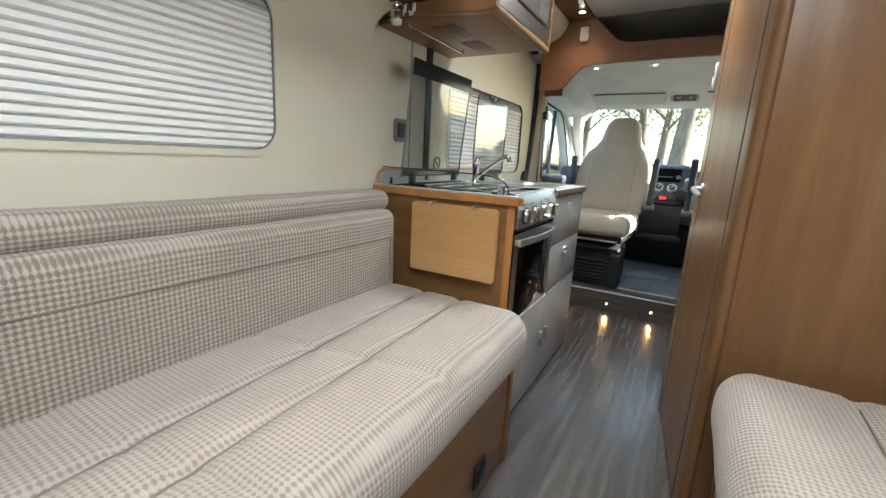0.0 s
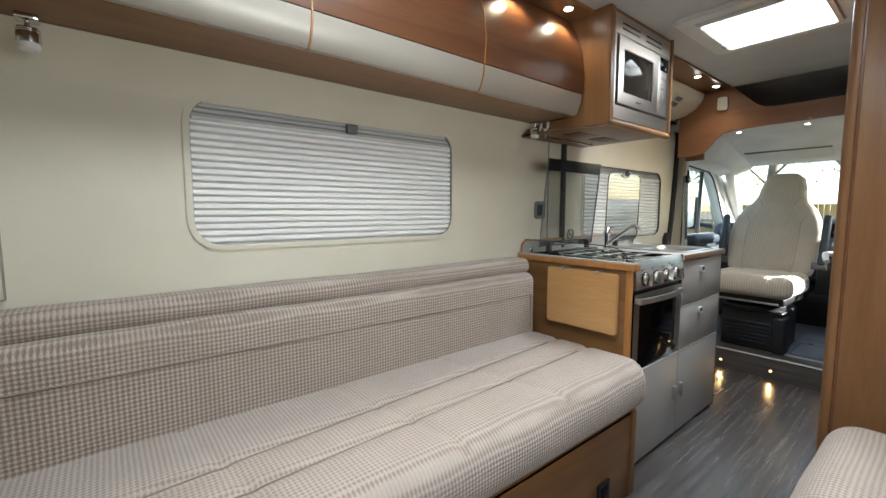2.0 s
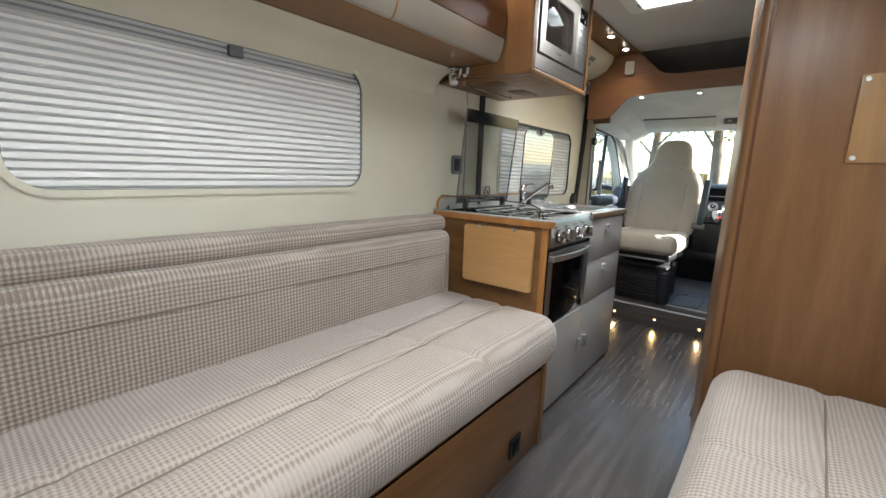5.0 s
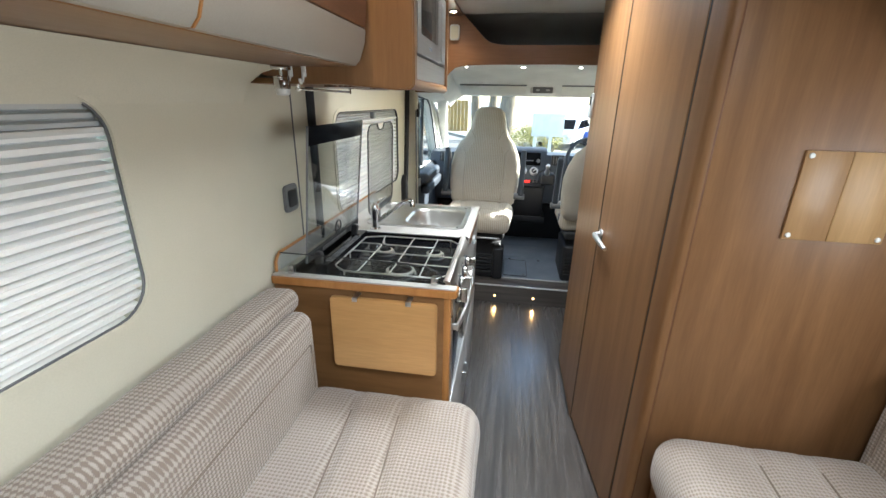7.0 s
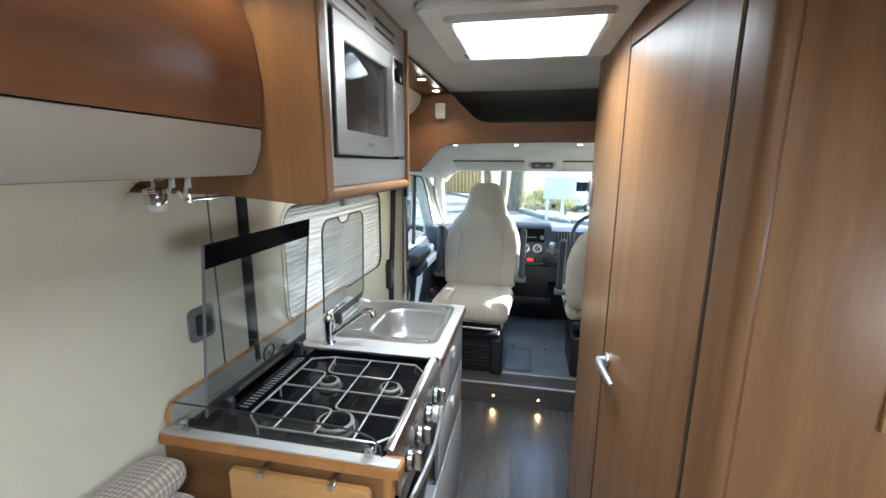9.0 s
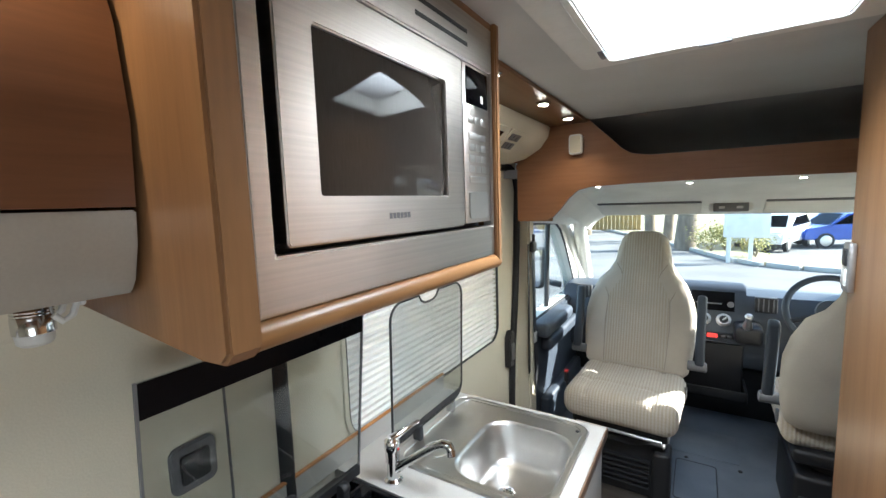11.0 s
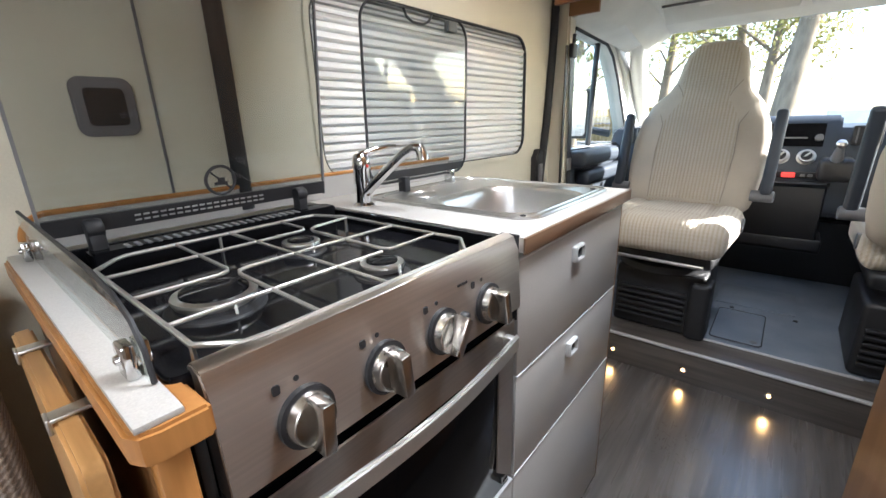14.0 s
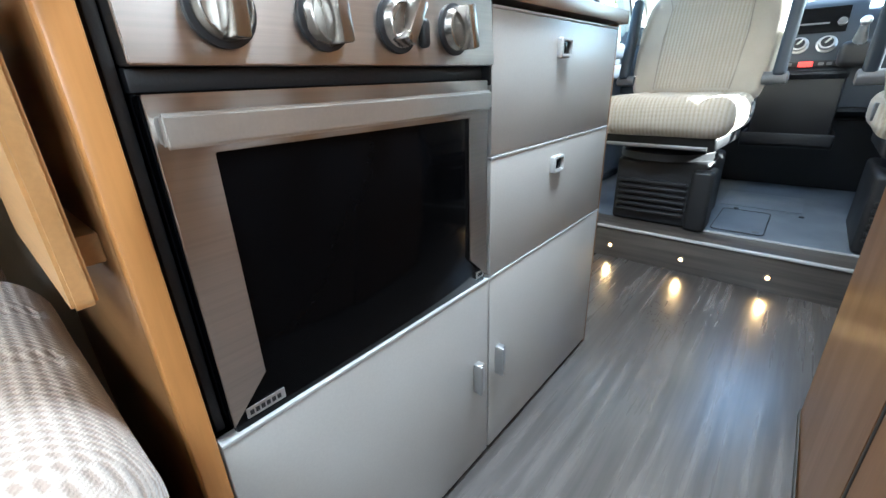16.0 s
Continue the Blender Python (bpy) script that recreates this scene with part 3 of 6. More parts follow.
# ---- washroom, its door and the partition ----
washroom = thing("washroom", (1.6, 3.7, 0), "cherry wood washroom unit with a tall door", "wardrobe", kind="structure")
part("partition", box(1.280, W, 3.11, 3.135, 0.0, CEILZ, 0.001), WOOD, washroom, "cherry wood partition panel")
part("groove", box(1.2735, 1.2795, 3.1105, 3.13, 0.0, CEILZ, 0), DARKWOOD, washroom, "dark groove beside the corner post")
part("corner_post", plate([(1.273, 3.103), (1.264, 3.1035), (1.256, 3.107), (1.250, 3.114), (1.246, 3.126), (1.240, 3.198), (1.268, 3.202), (1.273, 3.14)], [], "z", 0.0, CEILZ, 0.002), WOOD, washroom, "rounded cherry wood corner post")
part("side_panel", plate([(1.175, 3.748), (1.170, 4.268), (1.20, 4.268), (1.205, 3.748)], [], "z", 0.0, CEILZ, 0.002), WOOD, washroom)
part("door_header", plate([(1.240, 3.200), (1.176, 3.747), (1.206, 3.749), (1.268, 3.203)], [], "z", 1.965, CEILZ), WOODY, washroom)
part("front_end_panel", box(1.2, W, 4.245, 4.268, 0.0, CEILZ, 0.001), WOOD, washroom)
door = part("door", plate([(1.2385, 3.208), (1.1765, 3.740), (1.1985, 3.742), (1.2605, 3.211)], [], "z", 0.02, 1.958, 0.003), WOOD, washroom, "tall cherry wood washroom door, closed")
for pts in ([(1.2402, 3.2035, 0.02), (1.2402, 3.2035, 1.96)], [(1.1768, 3.7445, 0.02), (1.1768, 3.7445, 1.96)], [(1.2402, 3.2035, 1.961), (1.1768, 3.7445, 1.961)]):
    part("door_seal", tube(pts, 0.0017, 6), CARCASS, washroom, "dark door gap seal")
hx, hy, hz = 1.182, 3.705, 1.0
part("door_handle", joined(lathe((hx, hy, hz), (-1, 0, 0), [(0.024, 0), (0.024, 0.006), (0.011, 0.010), (0.010, 0.026), (0.0, 0.030)], 20), tube([(hx - 0.026, hy + 0.004, hz), (hx - 0.030, hy - 0.014, hz - 0.001), (hx - 0.026, hy - 0.05, hz - 0.006), (hx - 0.018, hy - 0.09, hz - 0.014), (hx - 0.009, hy - 0.128, hz - 0.022)], [0.010, 0.011, 0.011, 0.010, 0.008], 12)), ALU, door, "satin metal lever handle")
part("skirting", box(1.1665, 1.1695, 3.76, 4.268, 0.0, 0.02, 0.001), CARCASS, washroom)
sw = thing("switch_panel", (1.17, 4.24, 1.5), "small chrome switch panel on the washroom end", "switch")
part("plate", box(1.156, 1.170, 4.215, 4.262, 1.45, 1.565, 0.004), ALU, sw)
part("rocker", box(1.152, 1.158, 4.225, 4.252, 1.51, 1.55, 0.003), BLACK, sw)
part("rocker", box(1.152, 1.158, 4.225, 4.252, 1.463, 1.503, 0.003), WHITEPL, sw)
bracket = thing("table_mount", (1.598, 3.11, 1.2), "pale striped bamboo plate screwed to the partition", "plate")
part("board", box(1.485, 1.5868, 3.103, 3.1098, 1.197, 1.421, 0.0015), wood("light_cherry_veneer", (0.38, 0.215, 0.092), (0.31, 0.17, 0.070), "z"), bracket, "plain light cherry half")
part("board", box(1.5872, 1.712, 3.102, 3.1098, 1.197, 1.421, 0.0015), BAMBOOZ, bracket, "pale striped bamboo half")
for x in (1.497, 1.70):
    for z in (1.209, 1.409):
        part("screw_cap", lathe((x, 3.1025, z), (0, -1, 0), [(0.007, 0), (0.006, 0.003), (0.002, 0.004)], 12), WHITEPL, bracket)
disc = thing("oval_light", (1.442, 3.11, 1.877), "cream oval switch plate on the partition", "switch")
part("plate", moved(lathe((0, 0, 0), (0, -1, 0), [(0.034, 0), (0.034, 0.008), (0.028, 0.014), (0.0, 0.016)], 24), Matrix.Translation((1.442, 3.1095, 1.877)) @ Matrix.Diagonal((0.52, 1, 0.96, 1))), mat("cream_yellow_plastic", (0.58, 0.48, 0.29), None, 0.45), disc)

# ---- kitchen ----
KX = 0.622
kit = thing("kitchen_unit", (0.3, 3.7, 0), "kitchen base unit with silver-grey fronts and wooden ends", "cabinet")
part("end_panel", box(0.004, 0.612, 3.160, 3.178, 0.0, 0.922, 0.002), WOODX, kit, "cherry wood end panel")
part("end_lipping", box(0.600, 0.6225, 3.158, 3.182, 0.0, 0.92, 0.003), OAKLIP, kit)
part("far_end_panel", box(0.004, 0.618, 4.240, 4.258, 0.0, 0.922, 0.002), WOODX, kit)
part("carcass", joined(box(0.004, 0.596, 3.17, 4.243, 0.012, 0.03, 0), box(0.004, 0.02, 3.17, 4.243, 0.03, 0.92, 0), box(0.52, 0.585, 3.17, 4.243, 0.0, 0.03, 0)), CARCASS, kit)


def front(y0, y1, z0, z1, kind_name):
    f = part(kind_name, box(0.604, KX, y0, y1, z0, z1, 0.002), GREYFRONT, kit)
    part("edge_strip", box(0.606, KX + 0.0012, y0, y1, z1, z1 + 0.0045, 0.001), ALUSTRIP, f, "bright aluminium edging")
    return f


def push_handle(y, z, parent):
    h = part("handle", joined(plate(rrect(y - 0.024, y + 0.024, z - 0.018, z + 0.018, 0.004, 3), [rrect(y - 0.0165, y + 0.0165, z - 0.0115, z + 0.0115, 0.002, 2)], "x", KX, KX + 0.012, 0.002)), ALUSTRIP, parent, "square chrome push latch")
    part("button", box(KX + 0.001, KX + 0.007, y - 0.0162, y + 0.0162, z - 0.0112, z + 0.0112, 0.002), BLACKGLOSS, h)


d1 = front(3.693, 4.236, 0.686, 0.910, "drawer")
d2 = front(3.693, 4.236, 0.457, 0.680, "drawer")
d3 = front(3.693, 4.236, 0.018, 0.451, "cupboard_door")
d4 = front(3.184, 3.687, 0.018, 0.451, "cupboard_door")
push_handle(3.94, 0.861, d1), push_handle(3.94, 0.634, d2)
for y, d in ((3.645, d4), (3.722, d3)):
    part("handle", joined(box(KX, KX + 0.017, y - 0.009, y + 0.009, 0.215, 0.285, 0.003), box(KX + 0.014, KX + 0.022, y - 0.009, y - 0.003, 0.215, 0.285, 0.002)), ALU, d, "small satin metal pull")
rail = part("towel_rail", tube([(0.55, 4.262, 0.90), (0.55, 4.285, 0.90), (0.55, 4.292, 0.885), (0.55, 4.292, 0.60), (0.55, 4.285, 0.585), (0.55, 4.262, 0.585)], 0.006, 10), CHROME, kit, "chrome grab rail")

top = thing("worktop", (0.3, 3.7, 0.92), "pale grey laminate worktop with wooden edging", "worktop")
SINK = (0.108, 0.590, 3.793, 4.245)
part("near_strip", box(0.006, 0.640, 3.149, 3.180, 0.9455, 0.951, 0.001), WORKTOP, top)
part("near_edge", plate([(0.006, 3.144), (0.63, 3.144), (0.642, 3.150), (0.645, 3.162), (0.645, 3.196), (0.006, 3.180)], [], "z", 0.918, 0.9455, 0.003), OAKLIP, top, "orange-brown wooden edging")
part("slab", plate([(0.006, 3.692), (0.628, 3.692), (0.628, 4.268), (0.006, 4.268)], [rrect(SINK[0] + 0.02, SINK[1] - 0.02, SINK[2] + 0.02, SINK[3] - 0.02, 0.05)], "z", 0.925, 0.951), WORKTOP, top)
part("front_edge", joined(box(0.6285, 0.633, 3.692, 4.272, 0.922, 0.9505, 0.001), box(0.006, 0.633, 4.2685, 4.272, 0.922, 0.9505, 0.001)), wood("dark_walnut_edging", (0.21, 0.125, 0.075), (0.16, 0.092, 0.055), "y", 0.3, 0.3), top, "brown wooden edging")
part("upstand", plate([(3.176, 0.9515), (4.268, 0.9515), (4.268, 1.008)] + [(3.211 - 0.035 * math.cos(a), 0.973 + 0.035 * math.sin(a)) for a in np.linspace(math.pi / 2, 0, 10)], [], "x", 0.004, 0.016), WORKTOP, top)
part("upstand_edge", tube([(0.012, 3.173, 0.953), (0.012, 3.173, 0.970)] + [(0.012, 3.211 - 0.038 * math.cos(a), 0.973 + 0.038 * math.sin(a)) for a in np.linspace(0, math.pi / 2, 12)] + [(0.012, 4.268, 1.011)], 0.006, 8), OAKLIP, top, "bent wooden edge strip")
lip_side = [(0.030, 0.952), (0.030, 1.022), (0.30, 1.020), (0.47, 1.017), (0.535, 1.011), (0.572, 0.998), (0.590, 0.978), (0.594, 0.952)]
guard = thing("glass_side_guard", (0.3, 3.176, 0.951), "low clear glass guard clipped at the hob's end", "glass guard")
gp = part("pane", plate(lip_side, [], "y", 3.1740, 3.1780), CLEAR, guard)
gp.visible_shadow = False
part("edge", tube([(x, 3.176, z) for x, z in lip_side[1:]], 0.0024, 6), BLACK, guard, "dark polished glass edge")

# cutting board on two clips at the unit's end
cb = thing("cutting_board", (0.4, 3.12, 0.64), "bamboo cutting board hung on the kitchen end panel", "cutting board")
part("board", plate(rrect(0.222, 0.583, 0.634, 0.902, 0.014, 4), [], "y", 3.120, 3.139, 0.003), BAMBOO, cb)
for x in (0.31, 0.49):
    part("clip", joined(box(x - 0.009, x + 0.009, 3.117, 3.160, 0.9025, 0.907, 0.002), box(x - 0.009, x + 0.009, 3.1155, 3.119, 0.892, 0.908, 0.0015)), STEELV, cb, "small steel clip")
part("spacer", box(0.26, 0.54, 3.140, 3.160, 0.66, 0.69, 0.002), BAMBOO, cb)

# wall socket by the hob
ws = thing("wall_socket", (0.0, 3.33, 1.175), "grey framed black socket on the cream wall", "socket")
part("frame", plate(rrect(3.282, 3.372, 1.128, 1.226, 0.018, 5), [], "x", 0.0005, 0.012, 0.003), GREYPL, ws)
part("face", plate(rrect(3.298, 3.356, 1.146, 1.208, 0.008, 4), [], "x", 0.012, 0.017, 0.002), BLACK, ws)

# sliding door seal and trims on the left wall
latch = thing("door_latch", (0.02, 4.95, 0.9), "black latch housing on the sliding door edge", "latch")
part("case", plate([(4.905, 0.80), (4.962, 0.80), (4.972, 0.985), (4.935, 1.0), (4.905, 0.96)], [], "x", 0.0005, 0.034, 0.005), BLACK, latch)
part("lever", box(0.034, 0.044, 4.92, 4.95, 0.84, 0.93, 0.003), GREYPL, latch, "grey release lever")
seal = [(0.004, 3.54, 0.96), (0.006, 3.54, 1.72)] + [(0.008, 3.54 + 0.12 * (1 - math.cos(a)), 1.72 + 0.12 * math.sin(a)) for a in np.linspace(0.2, 1.57, 6)] + [(0.012, 4.96, 1.856)] + [(0.012, 4.96 + 0.12 * math.sin(a), 1.736 + 0.12 * math.cos(a)) for a in np.linspace(0.2, 1.57, 6)] + [(0.012, 5.062, 1.42), (0.012, 5.03, 1.12), (0.012, 4.985, 0.86), (0.012, 4.95, 0.16)]
part("door_seal", tube(seal, 0.019, 10), RUBBER, label="black rubber sliding door seal", kind="structure", category="seal")
part("wall_seam", box(0.0, 0.004, 3.401, 3.406, 0.96, 1.56, 0.001), GREYPL, label="thin vertical joint in the wall lining", kind="structure", category="trim")
part("rear_wall_panel", plate([(0.3, 0.955), (1.240, 0.955), (1.240, 2.03), (0.3, 2.03)], [], "x", 0.001, 0.022, 0.004), CREAM, label="raised cream rear lining panel", kind="structure", category="wall panel")
part("wall_joint", joined(box(0.0005, 0.0212, 1.2402, 1.2426, 0.952, 1.56, 0.0004), box(0.0005, 0.0212, 0.9, 1.2402, 0.9520, 0.9545, 0.0004)), SEAM, label="dark joint round the raised rear lining panel", kind="structure", category="trim")
cove_wall = [(0.0, 1.50), (0.012, 1.53), (0.034, 1.558), (0.07, 1.582), (0.128, 1.5985), (0.0, 1.5985)]
part("wall_cornice", plate(cove_wall, [], "y", 0.3, 3.13), CREAM, label="cream wall lining curving in under the lockers", kind="structure", category="wall")
part("wall_cornice", flip_x(plate(cove_wall, [], "y", 0.3, 3.085)), CREAM, label="cream wall lining curving in under the lockers", kind="structure", category="wall")

# ---- cooker ----
KNOB = mat("warm_satin_steel", (0.50, 0.475, 0.44), None, 0.27, 1.0, (1, 1, 1), 6, 300, 0.02, 0.04)
ck = thing("cooker", (0.35, 3.46, 0.41), "built-in steel cooker with black hob and oven", "cooker")
part("hob_tray", plate(rrect(0.045, 0.618, 3.188, 3.726, 0.012, 4), [], "z", 0.905, 0.926, 0.003), BLACKGLOSS, ck, "black enamel hob tray")
part("hob_rim", plate(rrect(0.045, 0.598, 3.188, 3.726, 0.012, 4), [rrect(0.058, 0.588, 3.200, 3.71, 0.012, 4)], "z", 0.9265, 0.9505, 0.002), BLACKGLOSS, ck)
part("body", box(0.05, 0.598, 3.212, 3.72, 0.458, 0.904, 0.002), BLACK, ck)
part("control_panel", plate([(0.598, 0.829), (0.628, 0.829), (0.622, 0.93), (0.612, 0.953), (0.600, 0.9575), (0.590, 0.955)], [], "y", 3.2065, 3.728, 0.0015), STEEL, ck, "brushed steel control panel")
part("panel_end", box(0.585, 0.620, 3.728, 3.7345, 0.80, 0.955, 0.002), BLACK, ck)
for y, ang in ((3.289, -3), (3.398, 6), (3.508, -32), (3.622, 12)):
    k = part("knob", lathe((0.6255, y, 0.873), (1, 0, 0.04), [(0.0285, 0), (0.0285, 0.003), (0.0262, 0.009), (0.0245, 0.0165), (0.0232, 0.0175), (0.0218, 0.0165), (0.021, 0.0125), (0.0, 0.0125)], 32), KNOB, ck, "round steel control knob")
    part("skirt", lathe((0.6245, y, 0.873), (1, 0, 0.04), [(0.0320, 0), (0.0318, 0.0065), (0.0285, 0.0075)], 28), BLACK, k, "black knob skirt")
    part("grip", moved(box(-0.015, 0.013, -0.0075, 0.0075, -0.0262, 0.0262, 0.0025), pose(0.651, y, 0.874, ang)), KNOB, k)
part("ignition_button", moved(box(-0.008, 0.008, -0.008, 0.008, -0.017, 0.017, 0.006, 3), pose(0.628, 3.556, 0.866)), BLACK, ck)
for y in (3.293, 3.399, 3.507, 3.615):
    part("dial_mark", joined(plate(rrect(y - 0.034, y - 0.026, 0.908, 0.918, 0.002, 2), [], "x", 0.6225, 0.6242), lathe((0.6225, y - 0.008, 0.915), (1, 0, 0), [(0.003, 0), (0.003, 0.0015)], 8)), BLACK, ck)
part("legend", joined(*[box(0.6222, 0.6235, 3.548 + i * 0.0062, 3.5525 + i * 0.0062, 0.921, 0.9245, 0) for i in range(4)]), BLACK, ck, "tiny printed legend")
part("door_gap", box(0.56, 0.606, 3.208, 3.726, 0.809, 0.828, 0.002), BLACK, ck)
oven = part("oven_door", joined(box(0.592, 0.618, 3.2105, 3.718, 0.453, 0.808, 0.004)), BLACKGLASS, ck, "black glass oven door")
part("door_frame", plate([(3.2105, 0.808), (3.720, 0.808), (3.720, 0.466), (3.666, 0.513), (3.668, 0.754), (3.259, 0.757), (3.257, 0.514), (3.2085, 0.466)], [], "x", 0.6185, 0.6215, 0.001), STEEL, oven, "brushed steel oven door surround")
hs = [(0.640, 3.212, 0.775)] + [(0.640 + 0.018 * math.sin(math.pi * s), 3.214 + 0.481 * s, 0.775) for s in np.linspace(0.04, 0.96, 16)] + [(0.640, 3.697, 0.775)]
bar = plate([(x + 0.0045, y) for x, y, z in hs] + [(x - 0.0045, y) for x, y, z in hs[::-1]], [], "z", 0.766, 0.794, 0.003)
part("handle", bar, SATIN, oven, "curved brushed steel bar handle")
for y in (3.222, 3.687):
    part("handle_foot", box(0.6205, 0.6385, y - 0.008, y + 0.008, 0.769, 0.791, 0.003), SATIN, oven)
for y0, y1 in ((3.225, 3.275), (3.688, 3.712)):
    part("maker_plate", joined(box(0.618, 0.6195, y0, y1, 0.466, 0.480, 0.001)), ALU, oven, "small silver plate")
    part("plate_print", joined(*[box(0.6195, 0.6200, y0 + 0.004 + i * (y1 - y0 - 0.008) / 6, y0 + 0.004 + (i + 0.7) * (y1 - y0 - 0.008) / 6, 0.470, 0.476, 0) for i in range(6)]), BLACK, oven)
part("side_trim", box(0.55, 0.6, 3.1945, 3.2055, 0.456, 0.925, 0.002), BLACK, ck)


def burner(x, y, r):
    b = part("burner", lathe((x, y, 0.926), (0, 0, 1), [(r + 0.016, 0), (r + 0.014, 0.003), (r + 0.004, 0.005), (r + 0.002, 0.010), (0.0, 0.010)], 32), BLACK, ck, "gas burner")
    part("flame_ring", lathe((x, y, 0.934), (0, 0, 1), [(r - 0.002, 0), (r + 0.003, 0.001), (r + 0.006, 0.008), (r + 0.005, 0.011), (r - 0.004, 0.0125)], 32), STEELV, b, "steel flame ring")
    part("cap", lathe((x, y, 0.946), (0, 0, 1), [(r - 0.004, 0), (r - 0.005, 0.003), (r - 0.010, 0.0045), (0.0, 0.005)], 32), BLACKGLOSS, b)
    part("electrode", lathe((x + r + 0.008, y, 0.930), (0, 0, 1), [(0.002, 0), (0.002, 0.016), (0.001, 0.018)], 8), WHITEPL, b)


burner(0.306, 3.511, 0.028), burner(0.509, 3.515, 0.028), burner(0.420, 3.305, 0.046)
G = 0.9565
unscaled = lambda y: 3.2065 + (y - 3.20) / 0.9385
wire = lambda q, r=0.0027, shut=False: tube([(x, unscaled(y), G) for x, y in q], r, 8, shut)
part("pan_support", wire(((0.240, 3.214), (0.565, 3.214), (0.597, 3.245), (0.600, 3.270), (0.600, 3.570), (0.556, 3.618), (0.262, 3.618), (0.190, 3.590), (0.189, 3.262), (0.200, 3.246)), 0.0031, True), SATIN, ck, "steel wire pan support")
bars = [[(0.286, 3.214), (0.287, 3.494), (0.282, 3.508), (0.268, 3.515), (0.189, 3.517)],
        [(0.189, 3.331), (0.380, 3.327), (0.394, 3.322), (0.400, 3.308), (0.398, 3.214)],
        [(0.190, 3.418), (0.600, 3.417)],
        [(0.398, 3.618), (0.399, 3.346), (0.404, 3.333), (0.418, 3.327), (0.600, 3.322)],
        [(0.505, 3.214), (0.501, 3.498)],
        [(0.268, 3.618), (0.281, 3.535), (0.291, 3.519), (0.308, 3.512), (0.488, 3.509), (0.499, 3.514), (0.502, 3.526), (0.499, 3.618)]]
for q in bars:
    part("support_bar", wire(q), SATIN, ck)
for x, y in ((0.240, 3.214), (0.565, 3.214), (0.262, 3.618), (0.556, 3.618), (0.189, 3.40), (0.600, 3.42)):
    part("support_foot", tube([(x, unscaled(y), 0.926), (x, unscaled(y), G)], 0.003, 6), SATIN, ck)
part("vent_bar", plate(rrect(0.128, 0.172, 3.235, 3.70, 0.006, 3), [], "z", 0.926, 0.964, 0.003), BLACKGLOSS, ck)
for i in range(22):
    y = 3.282 + i * 0.0150
    part("vent_slot", box(0.146, 0.173, y, y + 0.0068, 0.9635, 0.966, 0.001), GREYPL, ck, "grey slot in the vent")

for o in ck.children_recursive:
    for v in o.data.vertices:
        v.co.y = 3.20 + (v.co.y + 3.46 - 3.2065) * 0.9385 - 3.46

# glass splashback standing on its hinges
lean = lambda z: 0.118 + (z - 0.965) * 0.10
gl = thing("splashback_glass", (0.12, 3.43, 0.965), "raised smoked glass hob cover with a black top band", "hob cover")


def leaning(y0, y1, z0, z1, d0, d1):
    return mesh_of([(lean(z) + d, y, z) for d in (d0, d1) for y, z in ((y0, z0), (y1, z0), (y1, z1), (y0, z1))], [(0, 1, 2, 3), (7, 6, 5, 4), (0, 4, 5, 1), (1, 5, 6, 2), (2, 6, 7, 3), (3, 7, 4, 0)])


sheet = part("pane", leaning(3.187, 3.668, 1.0, 1.437, -0.0025, 0.0025), TINT, gl)
sheet.visible_shadow = False
part("top_band", leaning(3.187, 3.668, 1.377, 1.4365, 0.0028, 0.0036), BLACKGLOSS, gl, "black printed band")
part("bottom_rail", leaning(3.187, 3.668, 0.988, 1.014, -0.006, 0.006), BLACK, gl, "black lower rail")
part("rail_print", joined(*[leaning(3.30 + i * 0.0125, 3.309 + i * 0.0125, zz, zz + 0.003, 0.0062, 0.0067) for i in range(18) for zz in (0.995, 1.003)]), ALU, gl, "two lines of fine print")
for y in (3.183, 3.668):
    part("edge", leaning(y, y + 0.004, 0.985, 1.437, -0.003, 0.003), GREYPL, gl)
yc, zc = 3.444, 1.044
ring = tube([(lean(zc + 0.026 * math.sin(a)) + 0.0035, yc + 0.026 * math.cos(a), zc + 0.026 * math.sin(a)) for a in np.linspace(0, math.tau, 25)[:-1]], 0.0030, 6, True)
part("warning_mark", joined(ring, tube([(lean(zc) + 0.0035, yc - 0.020, zc + 0.020), (lean(zc) + 0.0035, yc + 0.020, zc - 0.020)], 0.0018, 6), leaning(yc - 0.012, yc + 0.012, zc - 0.009, zc - 0.003, 0.003, 0.004), leaning(yc - 0.005, yc + 0.008, zc - 0.003, zc + 0.005, 0.003, 0.004)), BLACK, gl, "round black warning mark, crossed out")
for y in (3.243, 3.598):
    part("hinge", joined(box(0.122, 0.150, y - 0.011, y + 0.011, 0.951, 0.992, 0.006), lathe((0.138, y - 0.011, 0.996), (0, 1, 0), [(0.013, 0), (0.015, 0.003), (0.015, 0.019), (0.013, 0.022)], 18)), BLACK, gl, "black hinge")
for x, y in ((0.069, 3.1705), (0.566, 3.1705)):
    part("clip", joined(box(x - 0.011, x + 0.011, y - 0.007, y + 0.0028, 0.951, 0.981, 0.0025), box(x - 0.011, x + 0.011, y + 0.0082, y + 0.0125, 0.952, 0.981, 0.0015), lathe((x, y - 0.006, 0.968), (0, -1, 0), [(0.005, 0), (0.004, 0.004), (0.0, 0.005)], 12)), CHROME, guard, "small chrome glass clip")

# ---- sink, its lid and the tap ----


